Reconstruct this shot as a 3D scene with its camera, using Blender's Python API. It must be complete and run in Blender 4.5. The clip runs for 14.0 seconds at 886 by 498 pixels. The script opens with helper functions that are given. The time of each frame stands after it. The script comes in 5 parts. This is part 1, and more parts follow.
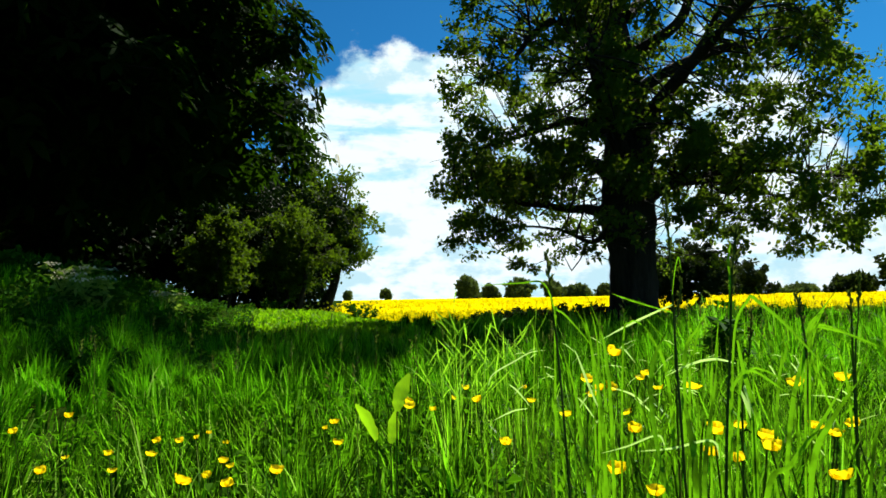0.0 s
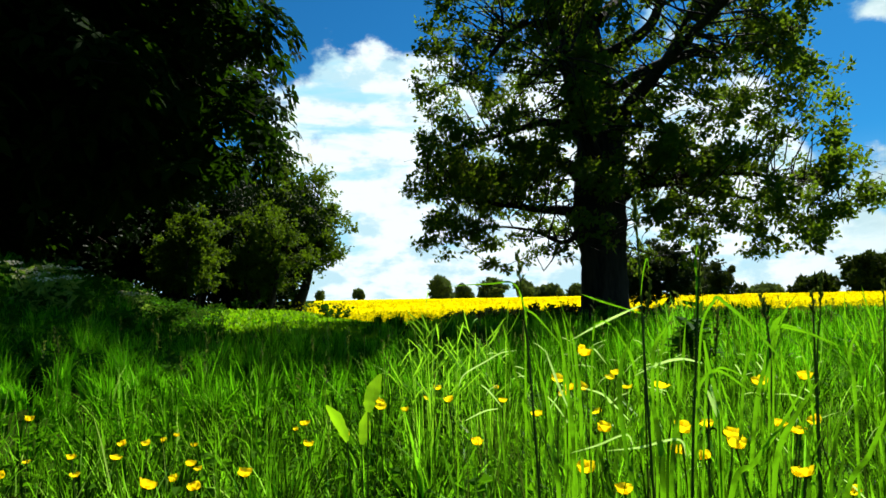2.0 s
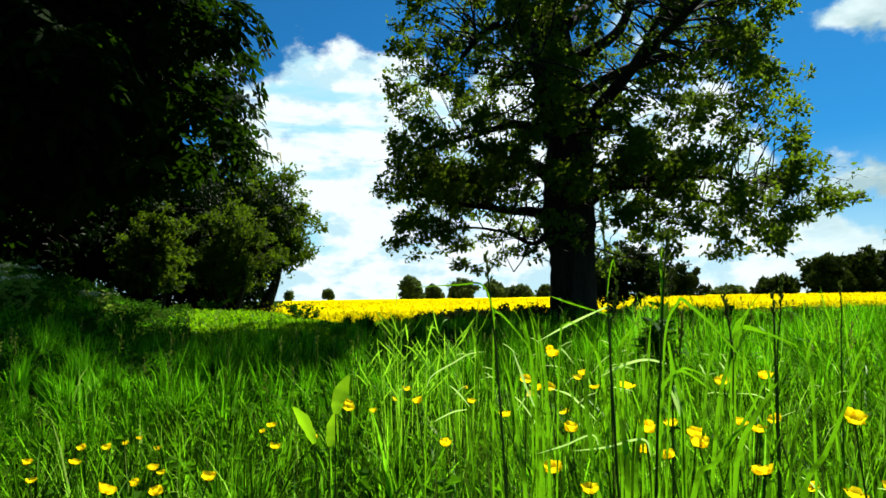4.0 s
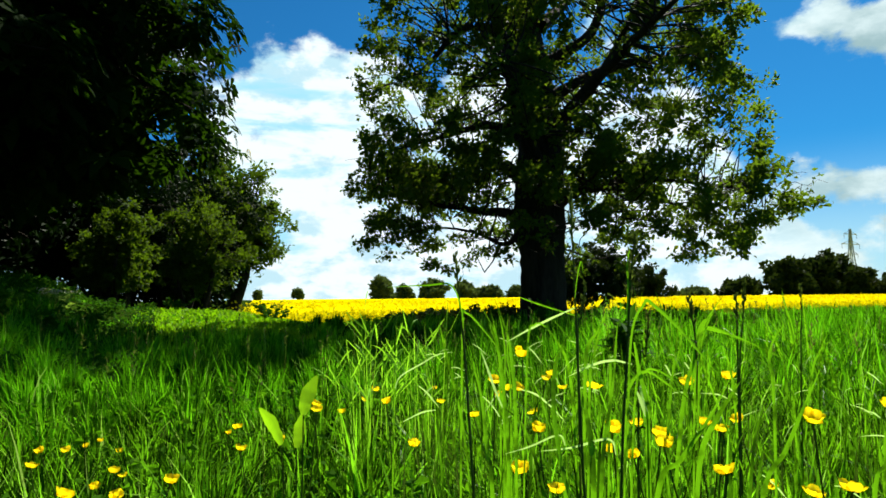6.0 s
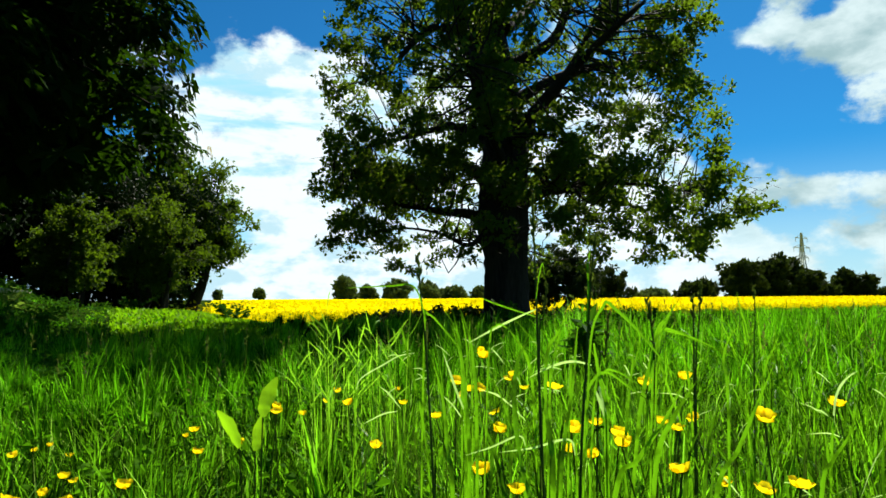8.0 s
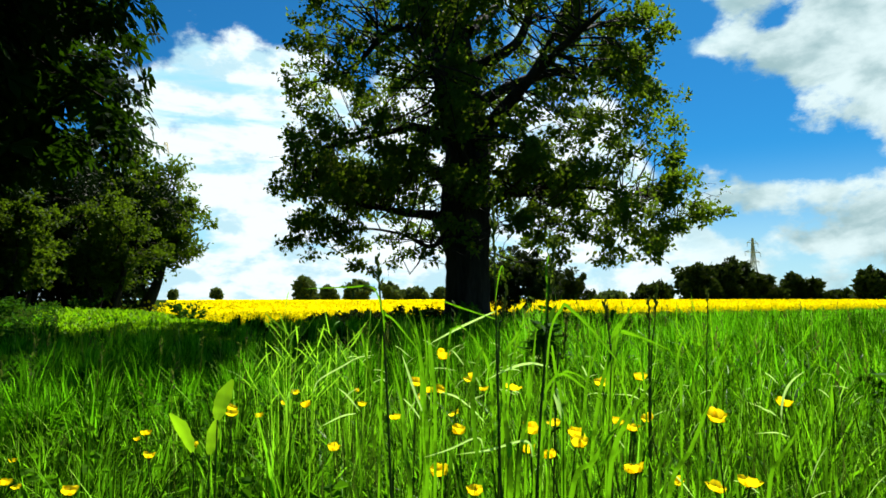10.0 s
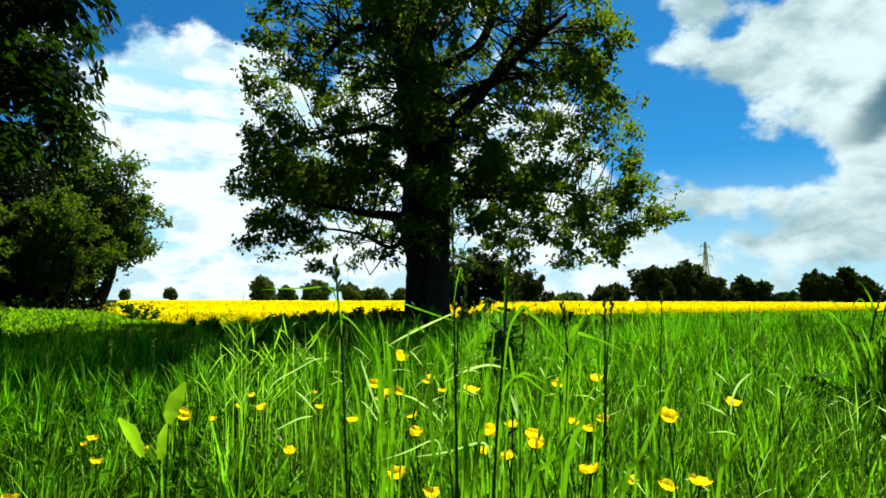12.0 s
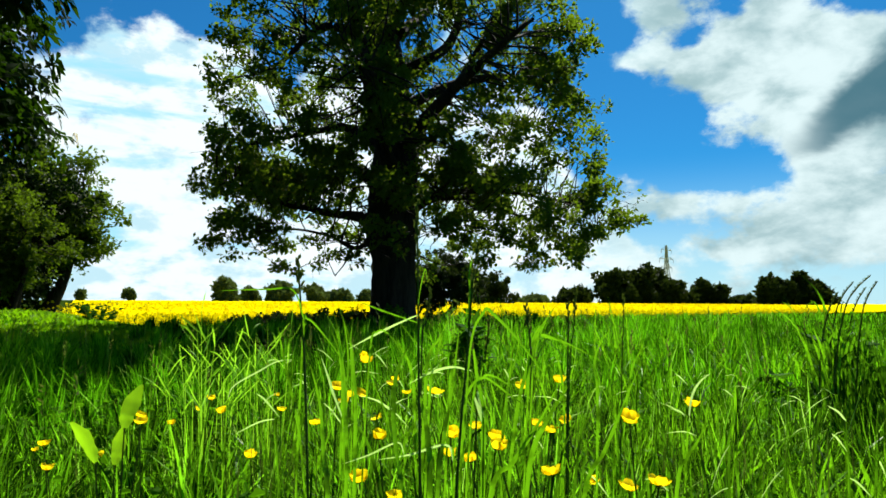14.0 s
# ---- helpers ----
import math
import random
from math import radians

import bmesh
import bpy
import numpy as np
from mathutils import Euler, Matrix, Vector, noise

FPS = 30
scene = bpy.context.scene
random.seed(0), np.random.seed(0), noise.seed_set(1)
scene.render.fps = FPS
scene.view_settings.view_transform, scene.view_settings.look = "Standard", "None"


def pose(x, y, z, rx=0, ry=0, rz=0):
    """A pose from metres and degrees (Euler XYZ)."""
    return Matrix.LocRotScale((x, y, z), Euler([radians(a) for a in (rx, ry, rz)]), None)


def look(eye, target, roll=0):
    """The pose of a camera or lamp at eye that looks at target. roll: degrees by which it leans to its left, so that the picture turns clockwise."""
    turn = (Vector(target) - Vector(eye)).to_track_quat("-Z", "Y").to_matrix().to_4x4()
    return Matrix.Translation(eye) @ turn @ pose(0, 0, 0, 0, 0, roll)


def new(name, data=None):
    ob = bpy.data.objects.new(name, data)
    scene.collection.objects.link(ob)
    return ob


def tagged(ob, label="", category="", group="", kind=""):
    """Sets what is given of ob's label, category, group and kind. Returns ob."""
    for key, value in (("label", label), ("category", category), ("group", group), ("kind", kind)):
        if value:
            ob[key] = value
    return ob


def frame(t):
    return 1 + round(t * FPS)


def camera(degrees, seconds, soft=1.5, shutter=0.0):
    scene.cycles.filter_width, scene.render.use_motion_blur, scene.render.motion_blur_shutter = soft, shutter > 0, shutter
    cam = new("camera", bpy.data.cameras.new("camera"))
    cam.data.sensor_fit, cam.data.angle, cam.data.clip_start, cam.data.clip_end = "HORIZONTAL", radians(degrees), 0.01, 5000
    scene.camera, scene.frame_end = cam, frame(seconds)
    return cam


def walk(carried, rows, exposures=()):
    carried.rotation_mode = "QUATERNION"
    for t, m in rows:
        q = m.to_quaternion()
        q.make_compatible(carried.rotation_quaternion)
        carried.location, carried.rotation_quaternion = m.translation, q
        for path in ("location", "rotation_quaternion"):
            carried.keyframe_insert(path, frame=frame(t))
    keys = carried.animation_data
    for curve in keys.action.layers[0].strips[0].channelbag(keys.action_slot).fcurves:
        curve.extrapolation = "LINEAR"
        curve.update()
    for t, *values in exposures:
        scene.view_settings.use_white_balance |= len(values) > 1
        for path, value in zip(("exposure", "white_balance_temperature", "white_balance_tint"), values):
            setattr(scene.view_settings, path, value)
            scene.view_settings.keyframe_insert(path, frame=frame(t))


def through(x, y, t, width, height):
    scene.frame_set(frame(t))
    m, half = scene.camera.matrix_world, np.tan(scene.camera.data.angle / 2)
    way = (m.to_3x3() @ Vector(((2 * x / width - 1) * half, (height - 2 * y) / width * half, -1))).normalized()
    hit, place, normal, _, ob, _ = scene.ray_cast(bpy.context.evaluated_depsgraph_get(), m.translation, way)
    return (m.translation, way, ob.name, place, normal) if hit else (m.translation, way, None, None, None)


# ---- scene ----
cam = camera(70.0, 14.0, 1.6)
EYE = 0.62
# seconds, yaw (to the left), pitch (up), lean to the right, in degrees
PATH = [
    (0.0, -0.00, 4.48, 1.03),
    (0.5, -0.61, 4.45, 1.00),
    (1.0, -1.23, 4.45, 1.07),
    (1.5, -1.84, 4.43, 1.03),
    (2.0, -2.43, 4.44, 1.01),
    (2.5, -3.02, 4.44, 0.99),
    (3.0, -3.74, 4.44, 0.96),
    (5.5, -7.02, 4.42, 0.69),
    (6.0, -7.72, 4.41, 0.61),
    (6.5, -8.52, 4.43, 0.60),
    (7.0, -9.31, 4.44, 0.54),
    (7.5, -10.11, 4.47, 0.57),
    (8.0, -10.97, 4.43, 0.42),
    (10.5, -15.36, 4.56, 0.07),
    (11.0, -16.31, 4.59, 0.02),
    (11.5, -17.21, 4.64, -0.04),
    (12.0, -18.02, 4.63, -0.11),
    (12.5, -18.81, 4.68, -0.14),
    (13.0, -19.60, 4.72, -0.16),
    (13.5, -20.34, 4.73, -0.25),
    (14.0, -21.10, 4.76, -0.30),
]
DRIFT = (0.014, 0.012, 0.003)  # metres gone from start to end


def camera_row(t, yaw, pitch, lean):
    s = t / 14.0
    eye = Vector((DRIFT[0] * s, DRIFT[1] * s, EYE + DRIFT[2] * s))
    a, b = radians(yaw), radians(pitch)
    way = Vector((-math.sin(a) * math.cos(b), math.cos(a) * math.cos(b), math.sin(b)))
    return t, look(eye, eye + 10 * way, -lean)


walk(cam, [camera_row(*row) for row in PATH])

# ---- sky and sun ----
SUN_AZ, SUN_EL = 40.0, 51.0  # degrees clockwise from +y, and up
scene.view_settings.exposure = 1.34


def node(tree, kind, **values):
    nd = tree.nodes.new(kind)
    for key, value in values.items():
        if key in nd.inputs:
            nd.inputs[key].default_value = value
    return nd


def maths(tree, op, a, b=0.0, c=None, clamp=False):
    nd = tree.nodes.new("ShaderNodeMath")
    nd.operation, nd.use_clamp = op, clamp
    for i, v in enumerate((a, b, c)):
        if v is None:
            continue
        if isinstance(v, (int, float)):
            nd.inputs[i].default_value = v
        else:
            tree.links.new(v, nd.inputs[i])
    return nd.outputs[0]


def mix_colour(tree, fac, a, b, mode="MIX"):
    nd = tree.nodes.new("ShaderNodeMix")
    nd.data_type, nd.blend_type = "RGBA", mode
    for i, v in ((0, fac), (6, a), (7, b)):
        if isinstance(v, (int, float)):
            nd.inputs[i].default_value = v
        elif isinstance(v, tuple):
            nd.inputs[i].default_value = v if len(v) == 4 else (*v, 1)
        else:
            tree.links.new(v, nd.inputs[i])
    return nd.outputs[2]


def smooth(tree, value, low, high):
    nd = tree.nodes.new("ShaderNodeMapRange")
    nd.interpolation_type = "SMOOTHSTEP"
    nd.inputs[1].default_value, nd.inputs[2].default_value = low, high
    tree.links.new(value, nd.inputs[0])
    return nd.outputs[0]


def noise_out(tree, vector, scale, detail=4.0, rough=0.55, distortion=0.0):
    nd = tree.nodes.new("ShaderNodeTexNoise")
    nd.inputs["Scale"].default_value, nd.inputs["Detail"].default_value = scale, detail
    nd.inputs["Roughness"].default_value, nd.inputs["Distortion"].default_value = rough, distortion
    if vector is not None:
        tree.links.new(vector, nd.inputs["Vector"])
    return nd.outputs[0]


def make_world():
    world = bpy.data.worlds.new("sky")
    scene.world = world
    world.use_nodes = True
    tree = world.node_tree
    tree.nodes.clear()
    sky = tree.nodes.new("ShaderNodeTexSky")
    sky.sky_type, sky.sun_disc = "NISHITA", False
    sky.sun_elevation, sky.sun_rotation = radians(SUN_EL), radians(SUN_AZ)
    sky.air_density, sky.dust_density, sky.ozone_density = 1.0, 0.3, 3.0
    coord = tree.nodes.new("ShaderNodeTexCoord").outputs["Generated"]
    xyz = tree.nodes.new("ShaderNodeSeparateXYZ")
    tree.links.new(coord, xyz.inputs[0])
    az = maths(tree, "MULTIPLY", maths(tree, "ARCTAN2", xyz.outputs[0], xyz.outputs[1]), 57.2958)
    el = maths(tree, "MULTIPLY", maths(tree, "ARCSINE", xyz.outputs[2]), 57.2958)
    # cloud banks: azimuth, height, half widths, amount
    banks = [(-8, 8, 9, 13.5, 0.50), (5, 8, 11, 13.5, 0.50), (17, 8, 10, 11.5, 0.46), (27, 6, 8, 8.5, 0.42), (-3, 20, 7, 2.6, 0.20), (36, 1, 14, 4.5, 0.36), (39.8, 8.2, 4.4, 1.5, 0.42),
             (51, 19.5, 7.5, 6.0, 0.60), (44, 19.5, 4.5, 2.7, 0.40), (38.5, 20.8, 2.6, 1.7, 0.44), (39.5, 24.8, 2.6, 1.6, 0.42), (43.2, 21.6, 2.6, 1.3, -0.46), (46.6, 23.4, 1.6, 1.2, -0.36), (55, 7.5, 7.5, 5.0, 0.50),
             (48.0, 4.5, 7, 2.0, 0.26), (46.5, 11.0, 3.4, 1.4, -0.24), (-11.0, 21.0, 1.6, 1.6, -0.15), (-6.0, 17.5, 6, 4.0, 0.22), (-9.0, 17.2, 3.0, 2.2, 0.22), (57, 15, 5.5, 5.5, 0.42), (33, 8, 5, 6, 0.2), (24, 14, 6, 4.5, 0.26), (-4, 25.4, 12, 4.0, -0.50), (47.5, 15.0, 3, 1.8, 0.15), (41.0, 12.6, 3.4, 2.4, -0.42), (0, 36, 60, 9, -0.3), (34.5, 15, 3.5, 7, -0.25)]
    total = None
    for a0, e0, wa, we, amount in banks:
        da = maths(tree, "DIVIDE", maths(tree, "SUBTRACT", az, a0), wa)
        de = maths(tree, "DIVIDE", maths(tree, "SUBTRACT", el, e0), we)
        r2 = maths(tree, "ADD", maths(tree, "MULTIPLY", da, da), maths(tree, "MULTIPLY", de, de))
        bell = maths(tree, "MULTIPLY", maths(tree, "POWER", 2.71828, maths(tree, "MULTIPLY", r2, -1.0)), amount)
        total = bell if total is None else maths(tree, "ADD", total, bell)
    stretch = tree.nodes.new("ShaderNodeVectorMath")
    stretch.operation = "MULTIPLY"
    stretch.inputs[1].default_value = (1, 1, 1.45)
    tree.links.new(coord, stretch.inputs[0])
    puffs = noise_out(tree, stretch.outputs[0], 7.0, 9.0, 0.60)
    cells = tree.nodes.new("ShaderNodeTexVoronoi")
    cells.feature = "SMOOTH_F1"
    cells.inputs["Scale"].default_value = 15.0
    tree.links.new(stretch.outputs[0], cells.inputs["Vector"])
    billow = maths(tree, "MULTIPLY", maths(tree, "SUBTRACT", 0.45, cells.outputs["Distance"]), 0.30)
    ragged = maths(tree, "ADD", maths(tree, "MULTIPLY", maths(tree, "SUBTRACT", puffs, 0.5), 1.75), 0.5)
    thick = maths(tree, "ADD", maths(tree, "ADD", maths(tree, "MULTIPLY", total, 0.9), ragged), billow)
    cover = smooth(tree, thick, 0.62, 0.86)
    streak = tree.nodes.new("ShaderNodeVectorMath")
    streak.operation = "MULTIPLY"
    streak.inputs[1].default_value = (1, 1, 2.0)
    tree.links.new(coord, streak.inputs[0])
    lumps = noise_out(tree, streak.outputs[0], 11.0, 8.0, 0.60, 0.1)
    base = smooth(tree, maths(tree, "ADD", lumps, maths(tree, "MULTIPLY", maths(tree, "SUBTRACT", 0.35, smooth(tree, az, 30, 44)), 0.09)), 0.43, 0.57)
    east = smooth(tree, az, 30, 42)
    white = mix_colour(tree, base, (0.232, 0.342, 0.385), (0.385, 0.432, 0.44))
    soft = noise_out(tree, stretch.outputs[0], 9.0, 6.0, 0.52, 0.4)
    white = mix_colour(tree, east, white, mix_colour(tree, smooth(tree, maths(tree, "ADD", maths(tree, "MULTIPLY", soft, 0.55), maths(tree, "MULTIPLY", lumps, 0.45)), 0.37, 0.60), (0.145, 0.218, 0.232), (0.315, 0.385, 0.392)))
    # thin bands of blue show through the high cloud over the field
    bands = tree.nodes.new("ShaderNodeVectorMath")
    bands.operation = "MULTIPLY"
    bands.inputs[1].default_value = (1, 1, 4.5)
    tree.links.new(coord, bands.inputs[0])
    band = maths(tree, "MULTIPLY", smooth(tree, noise_out(tree, bands.outputs[0], 5.5, 6.0, 0.58, 0.3), 0.50, 0.66), maths(tree, "SUBTRACT", 1.0, smooth(tree, az, 22, 34)))
    white = mix_colour(tree, maths(tree, "MULTIPLY", band, 0.85), white, (0.155, 0.33, 0.42))
    # the thick underside of the eastern cloud is grey
    sway = maths(tree, "MULTIPLY", maths(tree, "SUBTRACT", soft, 0.5), 7.0)
    under = maths(tree, "SUBTRACT", maths(tree, "ADD", maths(tree, "MULTIPLY", maths(tree, "SUBTRACT", az, 51.5), 0.72), 15.2), maths(tree, "ADD", el, sway))
    grey = maths(tree, "MULTIPLY", smooth(tree, under, -0.9, 2.0), smooth(tree, maths(tree, "ADD", el, sway), 11.6, 13.4))
    grey = maths(tree, "MULTIPLY", grey, maths(tree, "MULTIPLY", smooth(tree, az, 47.5, 54.0), maths(tree, "SUBTRACT", 1.0, smooth(tree, az, 66, 76))))
    white = mix_colour(tree, maths(tree, "MULTIPLY", grey, 0.95), white, (0.026, 0.074, 0.097))
    blue = mix_colour(tree, 1.0, sky.outputs[0], (0.0043, 0.0245, 0.0375), "MULTIPLY")
    # pale air towards the horizon
    haze = maths(tree, "MULTIPLY", maths(tree, "SUBTRACT", 1.0, smooth(tree, el, -1.0, 13.0)), 0.8)
    blue = mix_colour(tree, haze, blue, (0.26, 0.37, 0.41))
    colour = mix_colour(tree, cover, blue, white)
    back = tree.nodes.new("ShaderNodeBackground")
    back.inputs[1].default_value = 1.0
    tree.links.new(colour, back.inputs[0])
    out = tree.nodes.new("ShaderNodeOutputWorld")
    tree.links.new(back.outputs[0], out.inputs[0])


make_world()
sun = new("sun", bpy.data.lights.new("sun", "SUN"))
sun.data.energy, sun.data.angle, sun.data.color = 5.0, radians(0.53), (1.0, 0.95, 0.86)
a, b = radians(SUN_AZ), radians(SUN_EL)
sun.matrix_world = look((0, 0, 40), Vector((0, 0, 40)) - Vector((math.sin(a) * math.cos(b), math.cos(a) * math.cos(b), math.sin(b))))

# ---- materials ----


def material(name):
    m = bpy.data.materials.new(name)
    m.use_nodes = True
    tree = m.node_tree
    tree.nodes.clear()
    out = tree.nodes.new("ShaderNodeOutputMaterial")
    return m, tree, out


def leaf_material(name, dark, light, glow, through=0.4, rough=0.45, patch=1.2, tone=None, gloss=0.2, skew=1.0, through_mix=0.65, mottle=0.0, dull=1.0, own=0.6):
    """A thin leaf: two colours by leaf and by patch; glow is the colour that light takes in passing through."""
    m, tree, out = material(name)
    geo = tree.nodes.new("ShaderNodeNewGeometry")
    coord = tree.nodes.new("ShaderNodeTexCoord").outputs["Object"]
    big = noise_out(tree, coord, patch, 3.0)
    mixv = maths(tree, "ADD", maths(tree, "MULTIPLY", maths(tree, "POWER", geo.outputs["Random Per Island"], skew), own), maths(tree, "MULTIPLY", smooth(tree, big, 0.35, 0.65), 1.0 - own))
    # dark and bright patches imitate shaded and sunlit clusters of blades
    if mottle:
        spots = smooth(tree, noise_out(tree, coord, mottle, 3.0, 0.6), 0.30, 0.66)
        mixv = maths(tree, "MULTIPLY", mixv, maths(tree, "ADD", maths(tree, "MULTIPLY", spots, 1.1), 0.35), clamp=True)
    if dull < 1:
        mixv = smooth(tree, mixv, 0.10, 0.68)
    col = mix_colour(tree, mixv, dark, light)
    if tone:
        rare = smooth(tree, geo.outputs["Random Per Island"], 0.93, 0.97)
        col = mix_colour(tree, rare, col, tone)
    pr = node(tree, "ShaderNodeBsdfPrincipled", Roughness=rough)
    pr.inputs["Specular IOR Level"].default_value = gloss
    tree.links.new(col, pr.inputs["Base Color"])
    tr = tree.nodes.new("ShaderNodeBsdfTranslucent")
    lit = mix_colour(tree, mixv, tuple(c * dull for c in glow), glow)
    tree.links.new(mix_colour(tree, through_mix, col, lit), tr.inputs[0])
    mx = tree.nodes.new("ShaderNodeMixShader")
    mx.inputs[0].default_value = through
    tree.links.new(pr.outputs[0], mx.inputs[1])
    tree.links.new(tr.outputs[0], mx.inputs[2])
    tree.links.new(mx.outputs[0], out.inputs[0])
    return m


def rough_material(name, one, two, scale, rough=0.85, bump=0.4, stretch=(1, 1, 1), distance=0.02, fine=6.0, gloss=0.1):
    """Bark, soil and the like: two colours at two scales, with relief."""
    m, tree, out = material(name)
    coord = tree.nodes.new("ShaderNodeTexCoord").outputs["Object"]
    mp = tree.nodes.new("ShaderNodeMapping")
    mp.inputs["Scale"].default_value = stretch
    tree.links.new(coord, mp.inputs[0])
    big = noise_out(tree, mp.outputs[0], scale, 5.0, 0.6)
    small = noise_out(tree, mp.outputs[0], scale * fine, 4.0, 0.6)
    both = maths(tree, "ADD", maths(tree, "MULTIPLY", big, 0.6), maths(tree, "MULTIPLY", small, 0.4))
    col = mix_colour(tree, smooth(tree, both, 0.35, 0.65), one, two)
    pr = node(tree, "ShaderNodeBsdfPrincipled", Roughness=rough)
    pr.inputs["Specular IOR Level"].default_value = gloss
    tree.links.new(col, pr.inputs["Base Color"])
    bp = node(tree, "ShaderNodeBump", Strength=bump, Distance=distance)
    tree.links.new(both, bp.inputs["Height"])
    tree.links.new(bp.outputs[0], pr.inputs["Normal"])
    tree.links.new(pr.outputs[0], out.inputs[0])
    return m


# near-black to bright blades: contrast of shadow and sun is put into colour
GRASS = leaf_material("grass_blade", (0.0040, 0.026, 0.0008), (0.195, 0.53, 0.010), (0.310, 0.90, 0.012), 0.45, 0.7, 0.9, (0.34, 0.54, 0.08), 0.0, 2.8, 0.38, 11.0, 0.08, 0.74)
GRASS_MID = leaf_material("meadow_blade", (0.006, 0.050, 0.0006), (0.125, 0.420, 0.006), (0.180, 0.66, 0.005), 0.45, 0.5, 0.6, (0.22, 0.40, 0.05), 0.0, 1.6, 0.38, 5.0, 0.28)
OAK_LEAF = leaf_material("oak_leaf", (0.006, 0.020, 0.003), (0.041, 0.081, 0.006), (0.20, 0.34, 0.009), 0.42, 0.6, 0.7, (0.12, 0.10, 0.009), 0.05, 1.7)
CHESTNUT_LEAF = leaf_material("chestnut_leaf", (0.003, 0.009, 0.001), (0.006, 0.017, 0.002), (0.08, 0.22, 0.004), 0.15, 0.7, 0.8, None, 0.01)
# near-black leaf: the shade inside the hedge is put into the colour
SHADED_LEAF = leaf_material("shaded_leaf", (0.003, 0.010, 0.001), (0.008, 0.022, 0.002), (0.02, 0.06, 0.003), 0.08, 0.5, 0.8, None, 0.04)
BUSH_LEAF = leaf_material("bush_leaf", (0.007, 0.022, 0.002), (0.066, 0.118, 0.005), (0.15, 0.27, 0.005), 0.36, 0.6, 0.9, None, 0.06, 1.3)
MID_LEAF = leaf_material("mid_leaf", (0.032, 0.060, 0.020), (0.075, 0.110, 0.034), (0.12, 0.18, 0.03), 0.25, 0.7, 0.15, None, 0.03)
FAR_LEAF = leaf_material("far_leaf", (0.007, 0.017, 0.004), (0.017, 0.031, 0.006), (0.06, 0.10, 0.01), 0.15, 0.7, 0.15, None, 0.03)
VERGE = leaf_material("verge_blade", (0.080, 0.200, 0.002), (0.160, 0.320, 0.004), (0.24, 0.55, 0.003), 0.45, 0.5, 0.5, None, 0.06)
WEED_LEAF = leaf_material("weed_leaf", (0.012, 0.060, 0.001), (0.050, 0.130, 0.003), (0.11, 0.34, 0.004), 0.45, 0.7, 1.5, None, 0.02)
# nettle green darkened so that the bank's shade is in the leaf colour
SHADED_NETTLE = leaf_material("shaded_nettle_leaf", (0.009, 0.040, 0.002), (0.032, 0.110, 0.005), (0.08, 0.25, 0.006), 0.25, 0.7, 1.5, None, 0.02)
# leaf colour raised to stand in for sunlight on the shaded bank
PARSLEY = leaf_material("parsley_leaf", (0.10, 0.19, 0.02), (0.26, 0.36, 0.06), (0.30, 0.50, 0.04), 0.45, 0.7, 1.5, None, 0.02)
RAPE_FLOWER = leaf_material("rape_flower", (0.60, 0.50, 0.001), (0.70, 0.60, 0.001), (0.74, 0.62, 0.001), 0.4, 0.9, 0.4, (0.16, 0.24, 0.03), 0.0)
RAPE_STALK = leaf_material("rape_stalk", (0.10, 0.19, 0.004), (0.24, 0.30, 0.008), (0.3, 0.42, 0.01), 0.3, 0.6, 0.4)
PETAL = leaf_material("buttercup_petal", (0.86, 0.60, 0.004), (0.90, 0.72, 0.008), (0.98, 0.78, 0.003), 0.58, 0.22, 30)
SPRAY = leaf_material("spray_leaf", (0.09, 0.26, 0.008), (0.19, 0.42, 0.025), (0.32, 0.72, 0.015), 0.5, 0.5, 8.0, None, 0.08)
FRESH = leaf_material("fresh_blade", (0.012, 0.055, 0.001), (0.120, 0.330, 0.006), (0.24, 0.66, 0.004), 0.40, 0.45, 45.0, None, 0.08, 1.0, 0.5, 30.0, 0.3)
# pale green that paints the glint of light on bent blades
GLINT = leaf_material("glint_blade", (0.22, 0.42, 0.06), (0.54, 0.70, 0.28), (0.48, 0.80, 0.14), 0.45, 0.3, 70.0, None, 0.35)
STEM = leaf_material("green_stem", (0.020, 0.045, 0.006), (0.045, 0.085, 0.010), (0.15, 0.25, 0.02), 0.2, 0.6, 5.0, None, 0.06)
SEED = leaf_material("grass_seed_head", (0.018, 0.036, 0.006), (0.060, 0.095, 0.014), (0.18, 0.26, 0.03), 0.3, 0.7, 20.0, None, 0.04)
DOCK = leaf_material("dock_leaf", (0.09, 0.22, 0.005), (0.17, 0.36, 0.008), (0.32, 0.66, 0.006), 0.55, 0.45, 30.0)
CANDLE = leaf_material("blossom", (0.55, 0.50, 0.28), (0.75, 0.70, 0.45), (0.7, 0.65, 0.4), 0.3, 0.6, 5.0)
BARK = rough_material("oak_bark", (0.010, 0.008, 0.005), (0.036, 0.029, 0.019), 3.0, 0.9, 1.0, (1, 1, 0.18), 0.05)
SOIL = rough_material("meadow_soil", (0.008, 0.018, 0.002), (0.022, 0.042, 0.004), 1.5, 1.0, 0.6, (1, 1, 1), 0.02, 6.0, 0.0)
FIELD_GROUND = rough_material("rape_canopy", (0.52, 0.44, 0.001), (0.64, 0.54, 0.001), 0.25, 1.0, 0.8, (1, 1, 1), 0.2, 9.0, 0.0)
TRACK = rough_material("dusty_track", (0.30, 0.27, 0.20), (0.45, 0.42, 0.33), 1.2, 0.95, 0.5)
STEEL = rough_material("galvanised_steel", (0.13, 0.18, 0.20), (0.19, 0.24, 0.27), 0.4, 0.6, 0.1)

# ---- mesh helpers ----


